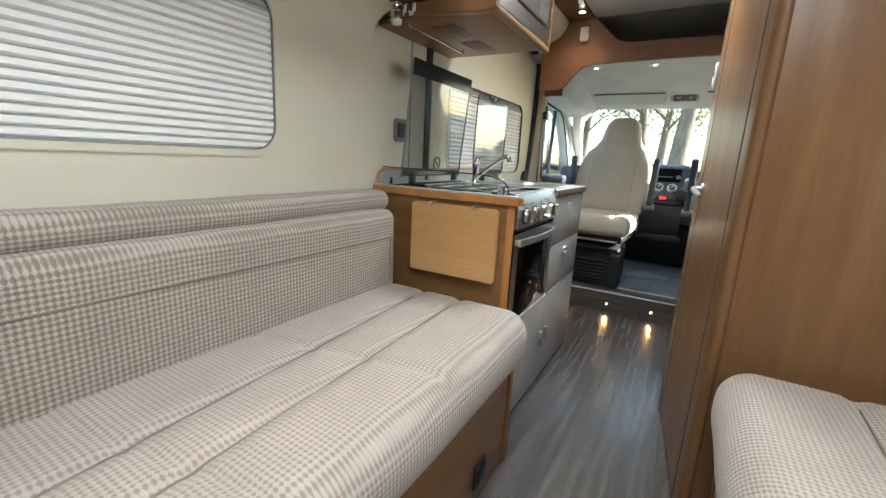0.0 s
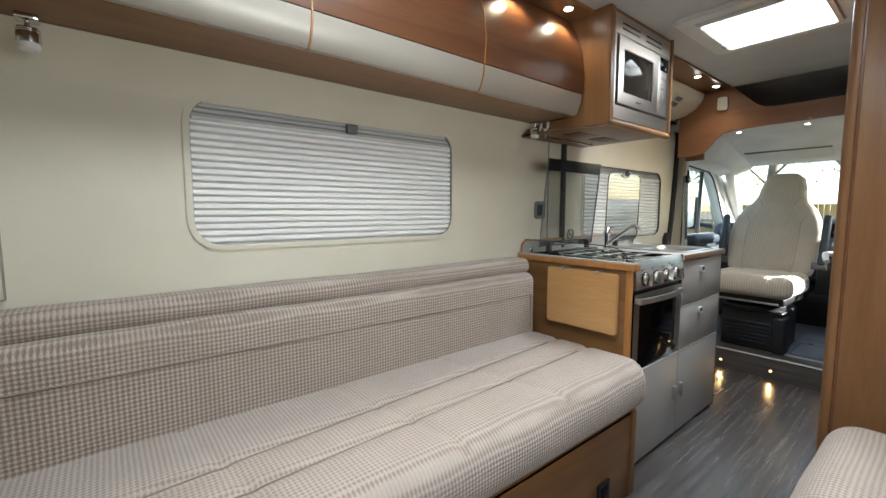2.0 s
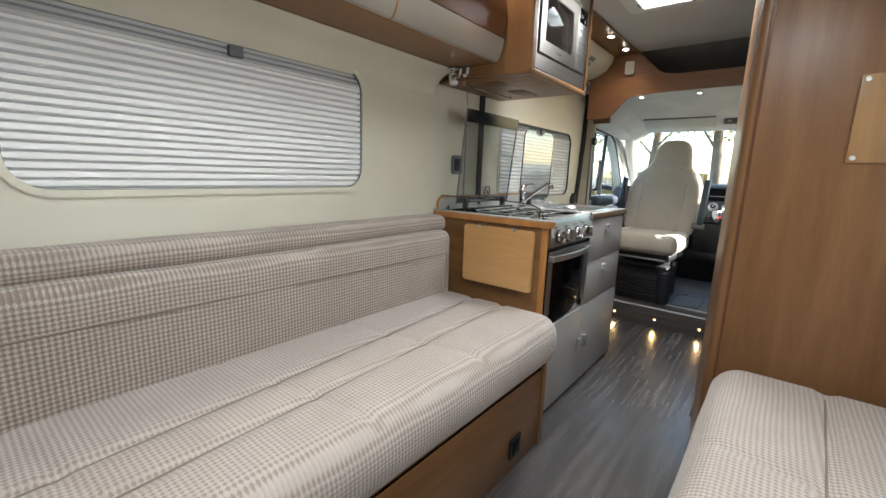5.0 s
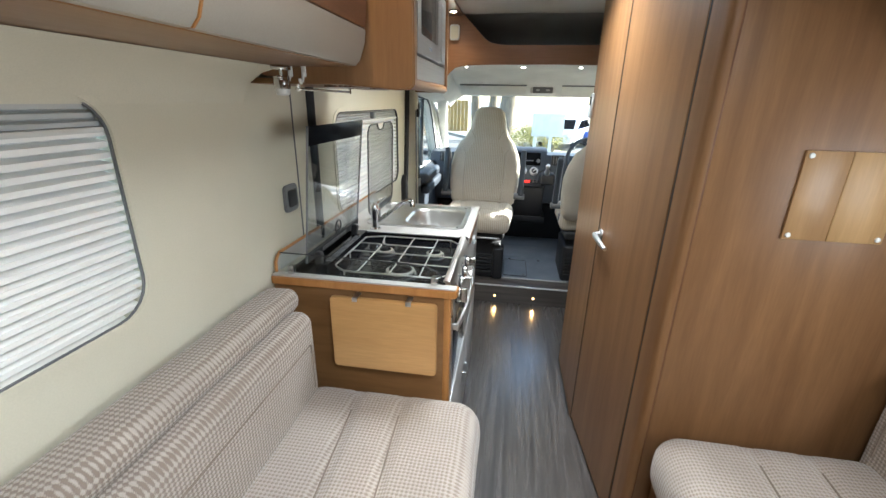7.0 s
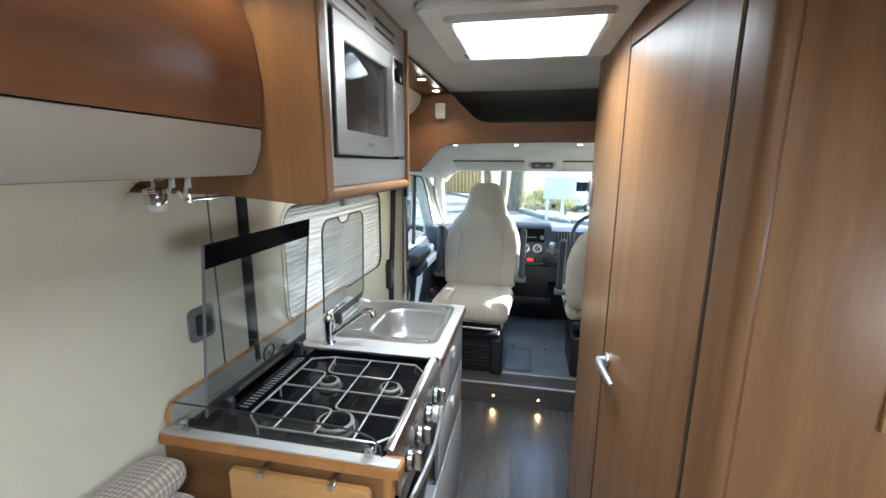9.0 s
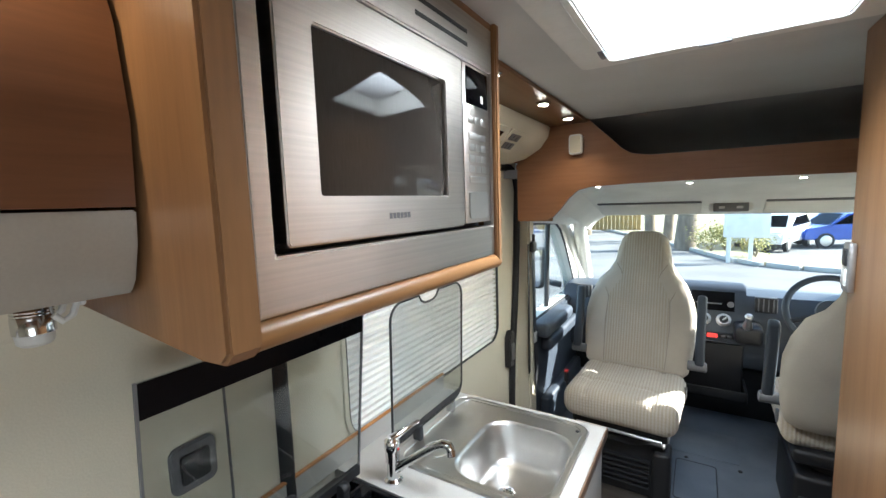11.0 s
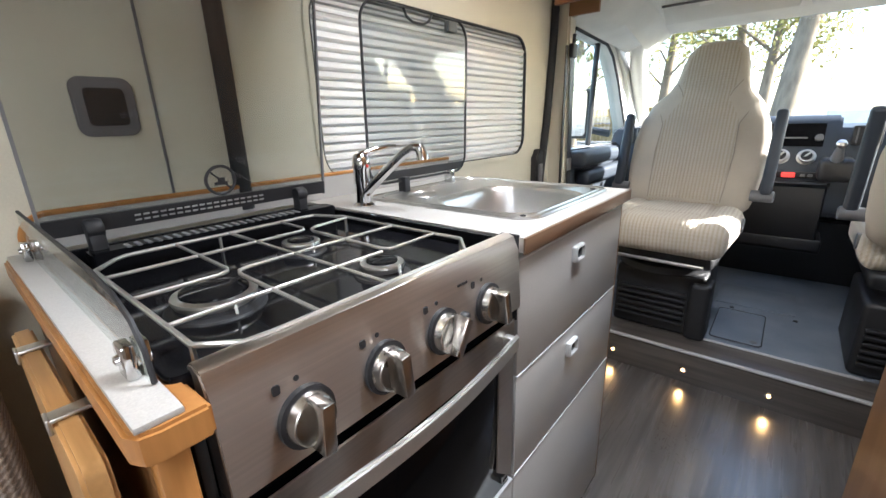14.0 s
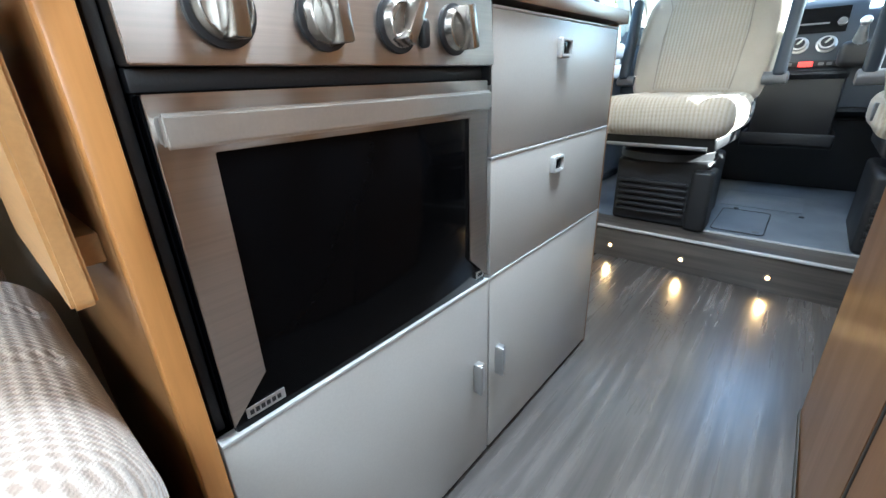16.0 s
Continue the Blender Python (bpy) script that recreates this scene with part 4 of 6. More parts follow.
def bowl(x0, x1, y0, y1, r, z0, depth, taper):
    """A pressed basin with rounded corners and a flat floor."""
    bm = bmesh.new()
    rings = []
    for s, dz in ((0, 0), (0.004, -0.003), (0.008, -0.012), (0.012, -depth * 0.5), (0.018, -depth * 0.85), (0.03, -depth * 0.97), (0.05, -depth)):
        k = s + taper * (-dz / depth)
        rings.append([bm.verts.new((u, v, z0 + dz)) for u, v in rrect(x0 + k, x1 - k, y0 + k, y1 - k, max(r - k * 0.4, 0.02), 7)])
    for a, b in zip(rings, rings[1:]):
        for i in range(len(a)):
            bm.faces.new((a[i], a[(i + 1) % len(a)], b[(i + 1) % len(b)], b[i]))
    bm.faces.new(rings[-1])
    bmesh.ops.recalc_face_normals(bm, faces=bm.faces[:])
    return bm


sk = thing("sink", (0.35, 4.03, 0.95), "pressed stainless steel sink set in the worktop", "sink")
B0 = (0.282, 0.572, 3.830, 4.158)
part("rim", plate(rrect(*SINK, 0.05), [rrect(*B0, 0.085, 7)], "z", 0.9515, 0.9545, 0.001), STEELV, sk)
part("bowl", bowl(*B0, 0.085, 0.9535, 0.125, 0.012), STEELV, sk, "deep steel bowl")
part("drain", joined(lathe((0.405, 3.985, 0.8285), (0, 0, 1), [(0.026, 0), (0.026, 0.002), (0.020, 0.003), (0.018, 0.001), (0.0, 0.001)], 24)), CHROME, sk, "round drain")
for a in range(6):
    part("drain_hole", lathe((0.405 + 0.011 * math.cos(a * math.tau / 6), 3.985 + 0.011 * math.sin(a * math.tau / 6), 0.8296), (0, 0, 1), [(0.003, 0), (0.003, 0.0007)], 8), BLACK, sk)
part("outer_lip", tube([(u, v, 0.9545) for u, v in rrect(SINK[0] + 0.004, SINK[1] - 0.004, SINK[2] + 0.004, SINK[3] - 0.004, 0.046)], 0.0032, 6, True), STEELV, sk)
part("ledge", tube([(u, v, 0.9545) for u, v in rrect(SINK[0] + 0.03, SINK[1] - 0.02, SINK[2] + 0.022, SINK[3] - 0.022, 0.04)], 0.003, 6, True), STEELV, sk)
part("drainer_ring", tube([(0.215 + 0.04 * math.cos(a), 3.905 + 0.04 * math.sin(a), 0.9545) for a in np.linspace(0, math.tau, 21)[:-1]], 0.0022, 6, True), STEELV, sk)
for x, y in ((0.556, 4.195), (0.556, 3.822)):
    part("fixing", lathe((x, y, 0.9545), (0, 0, 1), [(0.006, 0), (0.006, 0.002), (0.0, 0.003)], 10), BLACK, sk)
lid = thing("glass_sink_cover", (0.12, 4.02, 0.955), "raised smoked glass sink lid with a finger notch", "sink lid")
outline = []
for u, v in rrect(3.800, 4.205, 0.985, 1.408, 0.05, 6):
    outline.append((u, v))
notch = [(4.050, 1.408), (4.037, 1.389), (4.015, 1.380), (3.975, 1.380), (3.953, 1.389), (3.940, 1.408)]
outline = outline[:7] + notch + outline[7:]
lp = part("pane", plate(outline, [], "x", -0.0025, 0.0025), LIDGLASS, lid)
for v in lp.data.vertices:
    w = v.co + Vector((0.12, 4.02, 0.955))
    v.co = Vector((w.x + 0.132 + (w.z - 0.985) * 0.03, w.y, w.z)) - Vector((0.12, 4.02, 0.955))
lp.visible_shadow = False
part("lower_band", mesh_of([(0.1352 + (z - 0.985) * 0.03, y, z) for y, z in ((3.83, 0.992), (4.175, 0.992), (4.190, 1.014), (3.815, 1.014))], [(0, 1, 2, 3)]), BLACK, lid, "black printed lower band")
part("edge_trim", tube([(0.132 + (v - 0.985) * 0.03, u, v) for u, v in outline], 0.0035, 6, True), BLACK, lid, "dark lid edge")
for y in (3.92, 4.12):
    part("hinge", joined(box(0.122, 0.150, y - 0.010, y + 0.010, 0.954, 0.995, 0.003)), BLACK if y < 4 else CHROME, lid, "lid hinge")
tap = thing("tap", (0.185, 3.734, 0.951), "chrome single-lever mixer tap", "tap")
part("body", lathe((0.185, 3.734, 0.951), (0, 0, 1), [(0.025, 0), (0.025, 0.004), (0.018, 0.010), (0.0165, 0.05), (0.019, 0.055), (0.019, 0.085), (0.021, 0.088), (0.020, 0.112), (0.012, 0.122), (0.0, 0.124)], 28), CHROME, tap)
part("spout", tube([(0.195, 3.736, 0.985), (0.225, 3.739, 1.01), (0.27, 3.744, 1.045), (0.31, 3.749, 1.075), (0.335, 3.752, 1.088), (0.350, 3.754, 1.086), (0.356, 3.755, 1.072), (0.357, 3.755, 1.062)], [0.012, 0.0115, 0.011, 0.011, 0.0115, 0.012, 0.012, 0.0125], 14), CHROME, tap)
part("lever", tube([(0.185, 3.734, 1.068), (0.20, 3.759, 1.078), (0.21, 3.799, 1.084), (0.212, 3.819, 1.083)], [0.012, 0.008, 0.006, 0.0055], 10), CHROME, tap)
part("marker", lathe((0.2055, 3.734, 1.045), (1, 0, 0), [(0.004, 0), (0.003, 0.002)], 10), mat("red_dot", (0.6, 0.03, 0.02), None, 0.4), tap, "red hot-water dot")

# ---- microwave in its wall cabinet ----
MX, MY0, MY1, MZ0 = 0.500, 3.172, 3.722, 1.576
mc = thing("microwave_cabinet", (0.25, 3.44, 1.55), "cherry wood wall cabinet round the microwave", "cabinet")
part("near_side", plate([(0.003, 1.60), (0.08, 1.575), (0.46, 1.542), (0.500, 1.544), (0.512, 1.556), (0.512, 1.575), (0.508, 2.036), (0.003, 2.036)], [], "y", 3.132, 3.168, 0.004), WOOD, mc, "cherry wood cabinet side")
part("far_side", plate([(0.003, 1.575), (0.508, 1.56), (0.508, 2.036), (0.003, 2.036)], [], "y", 3.725, 3.742, 0.003), WOOD, mc)
part("bottom", box(0.003, 0.487, 3.168, 3.725, 1.556, 1.572, 0.002), WOODX, mc)
part("front_roll", tube([(0.492, 3.168, 1.560), (0.492, 3.742, 1.560)], 0.0155, 14), WOODY, mc, "rounded cherry wood front edge")
part("top_filler", box(0.003, 0.497, 3.168, 3.725, 2.022, 2.036, 0.001), WOODX, mc)
part("vent_grille", joined(*[box(0.20 + i * 0.016, 0.209 + i * 0.016, 3.25, 3.42, 1.5515, 1.5562, 0.001) for i in range(6)]), DARKWOOD, mc, "dark slotted vent")
part("vent_grille", joined(*[box(0.20 + i * 0.016, 0.209 + i * 0.016, 3.48, 3.65, 1.5515, 1.5562, 0.001) for i in range(6)]), DARKWOOD, mc, "dark slotted vent")
mw = thing("microwave", (0.25, 3.44, 1.576), "built-in brushed steel microwave oven with a dark glass door", "microwave")
part("trim_frame", plate([(MY0, MZ0), (MY1, MZ0), (MY1, 2.022), (MY0, 2.022)], [[(3.197, 1.637), (3.715, 1.637), (3.715, 1.938), (3.197, 1.938)]], "x", 0.478, MX, 0.0025), STEEL, mw, "wide brushed steel trim frame")
for y0, y1 in ((3.24, 3.40), (3.46, 3.62)):
    for z in (1.962, 1.984):
        part("vent_slot", box(0.4985, MX + 0.0008, y0, y1, z, z + 0.007, 0.0003), BLACK, mw)
part("cavity", box(0.10, 0.47, 3.19, 3.71, 1.60, 1.95, 0.002), BLACK, mw)
md = part("door", plate(rrect(3.209, 3.590, 1.644, 1.932, 0.006, 3), [rrect(3.259, 3.532, 1.698, 1.882, 0.004, 2)], "x", 0.476, MX + 0.004, 0.002), STEEL, mw, "brushed steel door")
part("window", box(0.482, 0.4975, 3.254, 3.541, 1.692, 1.888, 0.001), mat("dark_microwave_glass", (0.050, 0.042, 0.036), None, 0.05, 0, (260, 260, 12), 3, 9, 0.004, 0.01, 0.0, 0.2), md, "dark meshed window")
part("maker_mark", joined(*[box(MX + 0.0042, MX + 0.0046, 3.375 + i * 0.0082, 3.3812 + i * 0.0082, 1.667, 1.675, 0) for i in range(6)]), GREYPL, md)
cp = part("control_panel", box(0.476, MX + 0.003, 3.594, 3.700, 1.647, 1.932, 0.002), STEEL, mw, "steel control panel")
part("display", box(MX + 0.0032, MX + 0.0042, 3.604, 3.690, 1.862, 1.926, 0.0003), BLACKGLASS, cp, "black display")
part("display_digit", box(MX + 0.0043, MX + 0.0047, 3.66, 3.67, 1.87, 1.884, 0.0002), WHITEPL, cp)
for r, z in enumerate((1.835, 1.806, 1.786, 1.766, 1.747, 1.728)):
    for c in range(1 if r in (1, 5) else 3):
        w = 0.068 if r in (1, 5) else 0.02
        part("key", box(MX + 0.003, MX + 0.0042, 3.612 + c * 0.024, 3.612 + c * 0.024 + w, z - 0.006, z + 0.006, 0.0004), STEELV, cp)
part("open_button", plate(rrect(3.608, 3.684, 1.655, 1.705, 0.006, 3), [], "x", MX + 0.003, MX + 0.005, 0.001), STEELV, cp)

# reading lamps and hooks under the lockers


def hang_lamp(x, y, z):
    t = thing("reading_lamp", (x, y, z), "small chrome swivel reading lamp under the locker", "lamp", "reading lamps")
    part("base", box(x - 0.02, x + 0.02, y - 0.02, y + 0.02, z - 0.012, z, 0.003), CHROME, t)
    part("arm", tube([(x, y, z - 0.01), (x, y, z - 0.032)], 0.005, 8), CHROME, t)
    part("head", lathe((x, y, z - 0.028), (0, 0, -1), [(0.008, -0.004), (0.020, 0.0), (0.0215, 0.003), (0.0205, 0.005), (0.0215, 0.007), (0.0205, 0.009), (0.0215, 0.011), (0.0215, 0.032), (0.019, 0.033)], 24), CHROME, t, "ribbed chrome lamp head")
    part("lens", lathe((x, y, z - 0.0605), (0, 0, -1), [(0.0195, 0), (0.0185, 0.012), (0.014, 0.016), (0.0, 0.017)], 20), WHITEPL, t, "frosted white lens")
    return t


hang_lamp(0.15, 1.335, 1.60), hang_lamp(0.150, 3.092, 1.60)
for x in (0.158, 0.198):
    hk = thing("hook", (x, 3.132, 1.60), "white plastic coat hook under the locker", "hook", "hooks")
    part("plate", box(x - 0.007, x + 0.007, 3.125, 3.1315, 1.572, 1.612, 0.003), WHITEPL, hk)
    part("prong", tube([(x, 3.126, 1.585), (x, 3.118, 1.562), (x, 3.108, 1.556), (x, 3.10, 1.566)], 0.004, 8), WHITEPL, hk)

# spotlights along the locker tops and the header
pel = part("light_pelmet", box(0.20, 0.425, 1.25, 4.90, 2.0245, 2.0385, 0.003), WOODY, label="cherry wood strip carrying spotlights under the ceiling", kind="structure", category="trim")
SPOTS = (2.687, 3.003, 3.98, 4.398, 4.72)
for y in (1.70, 2.30) + SPOTS:
    s = thing("spotlight", (0.385, y, 2.024), "small round lit spotlight in the wooden strip", "spotlight", "ceiling spotlights")
    part("bezel", lathe((0.385, y, 2.0243), (0, 0, -1), [(0.026, 0), (0.026, 0.005), (0.019, 0.008)], 20), CHROME, s)
    part("lens", lathe((0.385, y, 2.017), (0, 0, -1), [(0.017, 0), (0.017, 0.002), (0.010, 0.003)], 16), WHITELED, s, "glowing lens")
    d = bpy.data.lights.new("spotlight_beam", "SPOT")
    d.energy, d.color, d.spot_size, d.spot_blend, d.shadow_soft_size = 0.7, (1.0, 0.78, 0.5), radians(125), 0.7, 0.015
    new("spotlight_beam", d).matrix_world = look((0.385, y, 2.008), (0.36, y, 1.0))

rl = thing("under_cabinet_rail", (0.15, 3.4, 1.54), "thin chrome rail hung under the microwave cabinet", "rail")
part("bar", tube([(0.15, 3.169, 1.542), (0.15, 3.60, 1.542)], 0.0042, 8), CHROME, rl)
for y in (3.18, 3.595):
    part("bracket", tube([(0.15, y, 1.536), (0.15, y, 1.5715)], 0.005, 8), CHROME, rl)

# ---- coved control panel over the sliding door ----
cove = [(0.003, 1.865), (0.06, 1.868), (0.14, 1.885), (0.21, 1.925), (0.25, 1.975), (0.262, 2.0235), (0.003, 2.0235)]
cv = thing("control_panel", (0.12, 4.3, 1.87), "cream coved panel with a screen and switches", "control panel")
part("shell", sweep_y(cove, 3.745, 4.885, 0.006), CREAM, cv)


def on_cove(y0, y1, s0, s1, lift, deep=0.006):
    """A small block lying on the coved face between two heights."""
    a, b = Vector((0.142, 0, 1.884)), Vector((0.252, 0, 1.985))
    d, nrm = (b - a), Vector((0.68, 0, -0.73))
    p, q = a + d * s0 + nrm * lift, a + d * s1 + nrm * lift
    vs = [(p.x, y0, p.z), (p.x, y1, p.z), (q.x, y1, q.z), (q.x, y0, q.z)]
    return mesh_of(vs + [(x + nrm.x * deep, y, z + nrm.z * deep) for x, y, z in vs], [(0, 1, 2, 3), (7, 6, 5, 4), (0, 4, 5, 1), (1, 5, 6, 2), (2, 6, 7, 3), (3, 7, 4, 0)])


part("screen", on_cove(4.08, 4.23, 0.15, 0.95, 0.006, 0.010), GREYPL, cv, "dark control screen")
part("screen_face", on_cove(4.09, 4.22, 0.22, 0.88, 0.0165, 0.002), mat("screen_glass", (0.10, 0.17, 0.16), (0.04, 0.06, 0.06), 0.1, 0, (1, 1, 1), 30, 100, 0), cv)
part("display_frame", on_cove(4.28, 4.42, 0.15, 0.85, 0.006, 0.012), CREAM, cv)
part("display_face", on_cove(4.31, 4.40, 0.28, 0.72, 0.0185, 0.002), BLACKGLOSS, cv, "small black display")
part("switch_frame", on_cove(4.46, 4.60, 0.15, 0.85, 0.006, 0.010), CREAM, cv)
for i in range(3):
    for j in range(2):
        part("switch", on_cove(4.485 + i * 0.033, 4.51 + i * 0.033, 0.26 + j * 0.28, 0.46 + j * 0.28, 0.0165, 0.003), GREYPL, cv)

# ---- wooden header with its arch, overcab lining ----
half_arch = [(0.085, 1.581), (0.125, 1.582), (0.225, 1.586), (0.262, 1.600), (0.300, 1.640), (0.340, 1.690), (0.380, 1.724), (0.44, 1.738), (0.60, 1.744)]
arch = half_arch + [(1.01, 1.748)] + [(W - x, z) for x, z in half_arch[::-1]]
dip = [(0.425, CEILZ), (0.46, 2.005), (0.52, 1.945), (0.57, 1.895), (0.61, 1.872), (0.68, 1.860)]
outline_h = [*arch, (W - 0.085, 1.87), (W, 1.88), (W, CEILZ), *[(W - x, z) for x, z in dip], *dip[::-1], (0.0, CEILZ), (0.0, 1.88), (0.085, 1.87)]
part("header_board", plate(outline_h, [], "y", 4.905, 4.930, 0.002), mat("flat_cherry_header", (0.27, 0.125, 0.06), (0.24, 0.108, 0.05), 0.5, 0, (2, 30, 30), 3, 20, 0.03), label="arched cherry wood header over the cab opening", kind="structure", category="header")
cove_felt = [(4.931 + 0.36 * math.sin(a), 1.842 + 0.197 * math.cos(a)) for a in np.linspace(0, math.pi / 2, 14)]
part("overcab_lining", plate(cove_felt + [(5.31, 1.842), (5.31, 2.09), (4.931, 2.09)], [], "x", -0.02, W + 0.02), DARKFELT, label="charcoal felt curving down above the cab", kind="structure", category="overcab lining")
part("overcab_shelf", box(0.0, W, 4.931, 5.32, 1.80, 1.841, 0), DARKFELT, label="charcoal felt shelf over the cab lining", kind="structure", category="overcab lining")
part("header_return", box(0.0, 0.20, 5.102, 5.122, 1.572, 1.88, 0.001), WOODX, label="cherry wood return of the header behind the door seal", kind="structure", category="header")
sen = thing("alarm_sensor", (0.375, 4.905, 1.93), "small cream plastic sensor on the wooden header", "sensor")
part("case", plate(rrect(0.345, 0.405, 1.885, 1.975, 0.014, 4), [], "y", 4.875, 4.9045, 0.006), WHITEPL, sen)
part("face", plate(rrect(0.352, 0.398, 1.893, 1.967, 0.010, 4), [], "y", 4.872, 4.8765, 0.002), CREAM, sen)

# ---- cab ----
roof = [(4.93, 1.80), (4.93, 1.748), (5.06, 1.742), (5.25, 1.725), (5.50, 1.675), (5.72, 1.62), (5.93, 1.565), (5.97, 1.60), (5.75, 1.70), (5.4, 1.78)]
part("cab_roof_lining", plate(roof, [], "x", 0.28, W - 0.28, 0.004), CABLIN, label="pale moulded cab roof lining", kind="structure", category="ceiling")
for side in (0, 1):
    same = flip_x if side else (lambda b: b)
    # the lining's shoulder bends down to the door top
    prof = [(0.30, 1.742), (0.24, 1.70), (0.19, 1.64), (0.16, 1.585), (0.05, 1.56), (0.05, 1.80), (0.30, 1.80)]
    verts, faces = [], []
    for k, (yy, drop, inset) in enumerate(((5.125, 0.0, 0.0), (5.25, 0.018, 0.0), (5.5, 0.065, 0.0), (5.72, 0.115, 0.01), (5.95, 0.175, 0.02))):
        verts += [(x + inset, yy, z - (drop if z > 1.6 else drop * 0.35)) for x, z in prof]
    n = len(prof)
    for k in range(4):
        for i in range(n):
            faces.append((k * n + i, k * n + (i + 1) % n, (k + 1) * n + (i + 1) % n, (k + 1) * n + i))
    part("cab_roof_shoulder", same(mesh_of(verts, faces)), CABLIN, label="pale curved lining above the cab door", kind="structure", category="trim")
    part("a_pillar", same(tube([(0.03, 6.62, 1.02), (0.07, 6.35, 1.24), (0.115, 6.05, 1.47), (0.155, 5.90, 1.585)], [0.06, 0.055, 0.05, 0.05], 10)), CABLIN, label="pale windscreen pillar trim", kind="structure", category="pillar")
    part("pillar_cover", same(plate([(5.86, 1.53), (6.02, 1.405), (6.33, 1.10), (6.35, 0.95), (6.66, 0.95), (6.66, 1.06), (6.37, 1.30), (6.07, 1.52), (5.92, 1.64), (5.70, 1.64), (5.75, 1.57)], [], "x", -0.045, 0.05, 0.006)), CABLIN, label="pale cover between door frame and windscreen", kind="structure", category="pillar")
    part("b_pillar", same(joined(plate([(5.0965, 0.1), (5.20, 0.1), (5.20, 0.62), (5.17, 0.80), (5.17, 1.66), (5.0965, 1.70)], [], "x", -0.06, 0.075, 0.01))), CREAM, label="cream door pillar trim", kind="structure", category="pillar")
    d = thing("cab_door", (0 if not side else W, 5.7, 0.1), "cab door with dark lower trim and pale upper frame", "car door", "cab doors")
    part("upper_frame", same(plate([(5.16, 0.90), (6.35, 0.90), (6.35, 1.10), (6.02, 1.42), (5.86, 1.545), (5.75, 1.585), (5.16, 1.62)], [[(5.225, 0.965), (6.22, 0.965), (6.18, 1.08), (5.97, 1.34), (5.83, 1.475), (5.72, 1.525), (5.26, 1.55), (5.225, 1.50)]], "x", -0.05, 0.03, 0.004)), CABLIN, d, "pale door frame")
    part("window_post", same(tube([(0.0, 5.62, 0.97), (0.0, 5.66, 1.53)], 0.016, 8)), BLACK, d, "black quarter-light post")
    part("window_gasket", same(tube([(0.034, y, z) for y, z in ((5.225, 0.965), (6.22, 0.965), (6.18, 1.08), (5.97, 1.34), (5.83, 1.475), (5.72, 1.525), (5.26, 1.55), (5.225, 1.50))], 0.008, 6, True)), RUBBER, d)
    pn = part("pane", same(plate([(5.22, 0.96), (6.23, 0.96), (6.18, 1.08), (5.97, 1.34), (5.83, 1.475), (5.72, 1.525), (5.24, 1.55)], [], "x", -0.012, -0.008)), CLEAR, d)
    pn.visible_shadow = False
    part("inner_trim", same(joined(plate([(5.18, 0.12), (6.4, 0.12), (6.4, 0.93), (6.3, 0.965), (5.24, 0.96), (5.18, 0.92)], [], "x", -0.05, 0.06, 0.012))), CABGREY, d, "dark blue-grey door lining")
    part("armrest", same(joined(box(0.06, 0.135, 5.30, 5.95, 0.78, 0.86, 0.025, 4))), CABGREY, d)
    part("door_top_pad", same(joined(box(0.03, 0.15, 5.2, 5.75, 0.885, 0.968, 0.03, 4))), CABGREY, d, "blue-grey padded door top")
    part("door_pocket", same(box(0.06, 0.12, 5.3, 6.1, 0.22, 0.48, 0.02, 3)), CABGREY, d)
    mir = thing("wing_mirror", (-0.25 if not side else W + 0.25, 6.1, 1.0), "black outside wing mirror seen through the door window", "wing mirror", "wing mirrors")
    part("housing", same(box(-0.36, -0.16, 6.02, 6.14, 0.99, 1.32, 0.035, 4)), BLACK, mir)
    part("mirror_glass", same(plate(rrect(-0.345, -0.175, 1.01, 1.30, 0.03, 4), [], "y", 6.012, 6.019)), CHROME, mir)
    part("arm", same(tube([(-0.18, 6.1, 1.05), (-0.04, 6.12, 1.02)], 0.025, 8)), BLACK, mir)
    part("cab_wall_lower", same(box(-0.06, -0.05, 4.99, 6.7, -0.05, 0.93, 0)), CABGREY, label="dark outer skin of the cab side", kind="structure", category="wall")
    part("roof_side_skin", same(box(-0.06, 0.05, 5.125, 5.95, 1.60, 2.09, 0)), CABLIN, label="outer skin above the cab door", kind="structure", category="wall")
belt = thing("seat_belt", (0.08, 5.15, 0.5), "black seat belt hanging on the door pillar", "seat belt")
part("strap", mesh_of([(0.085 + dx, y, z) for y, z in ((5.10, 1.42), (5.12, 1.0), (5.15, 0.62)) for dx in (0.0, 0.002)] + [(0.085 + dx, y + 0.045, z) for y, z in ((5.10, 1.42), (5.12, 1.0), (5.15, 0.62)) for dx in (0.0, 0.002)], [(0, 2, 8, 6), (2, 4, 10, 8), (1, 7, 9, 3), (3, 9, 11, 5), (0, 1, 3, 2), (2, 3, 5, 4), (6, 8, 9, 7), (8, 10, 11, 9)]), BLACK, belt)
part("anchor", joined(box(0.074, 0.10, 5.095, 5.15, 1.40, 1.46, 0.008), tube([(0.09, 5.12, 1.46), (0.09, 5.12, 1.5)], 0.008, 8)), BLACK, belt, "black belt anchor loop")
part("tongue", box(0.083, 0.092, 5.12, 5.17, 0.88, 0.94, 0.004), ALU, belt, "metal belt tongue")
part("buckle", joined(box(0.238, 0.262, 5.19, 5.215, 0.66, 0.715, 0.004), tube([(0.25, 5.20, 0.67), (0.262, 5.22, 0.56)], 0.008, 8)), BLACK, belt, "black buckle stalk")
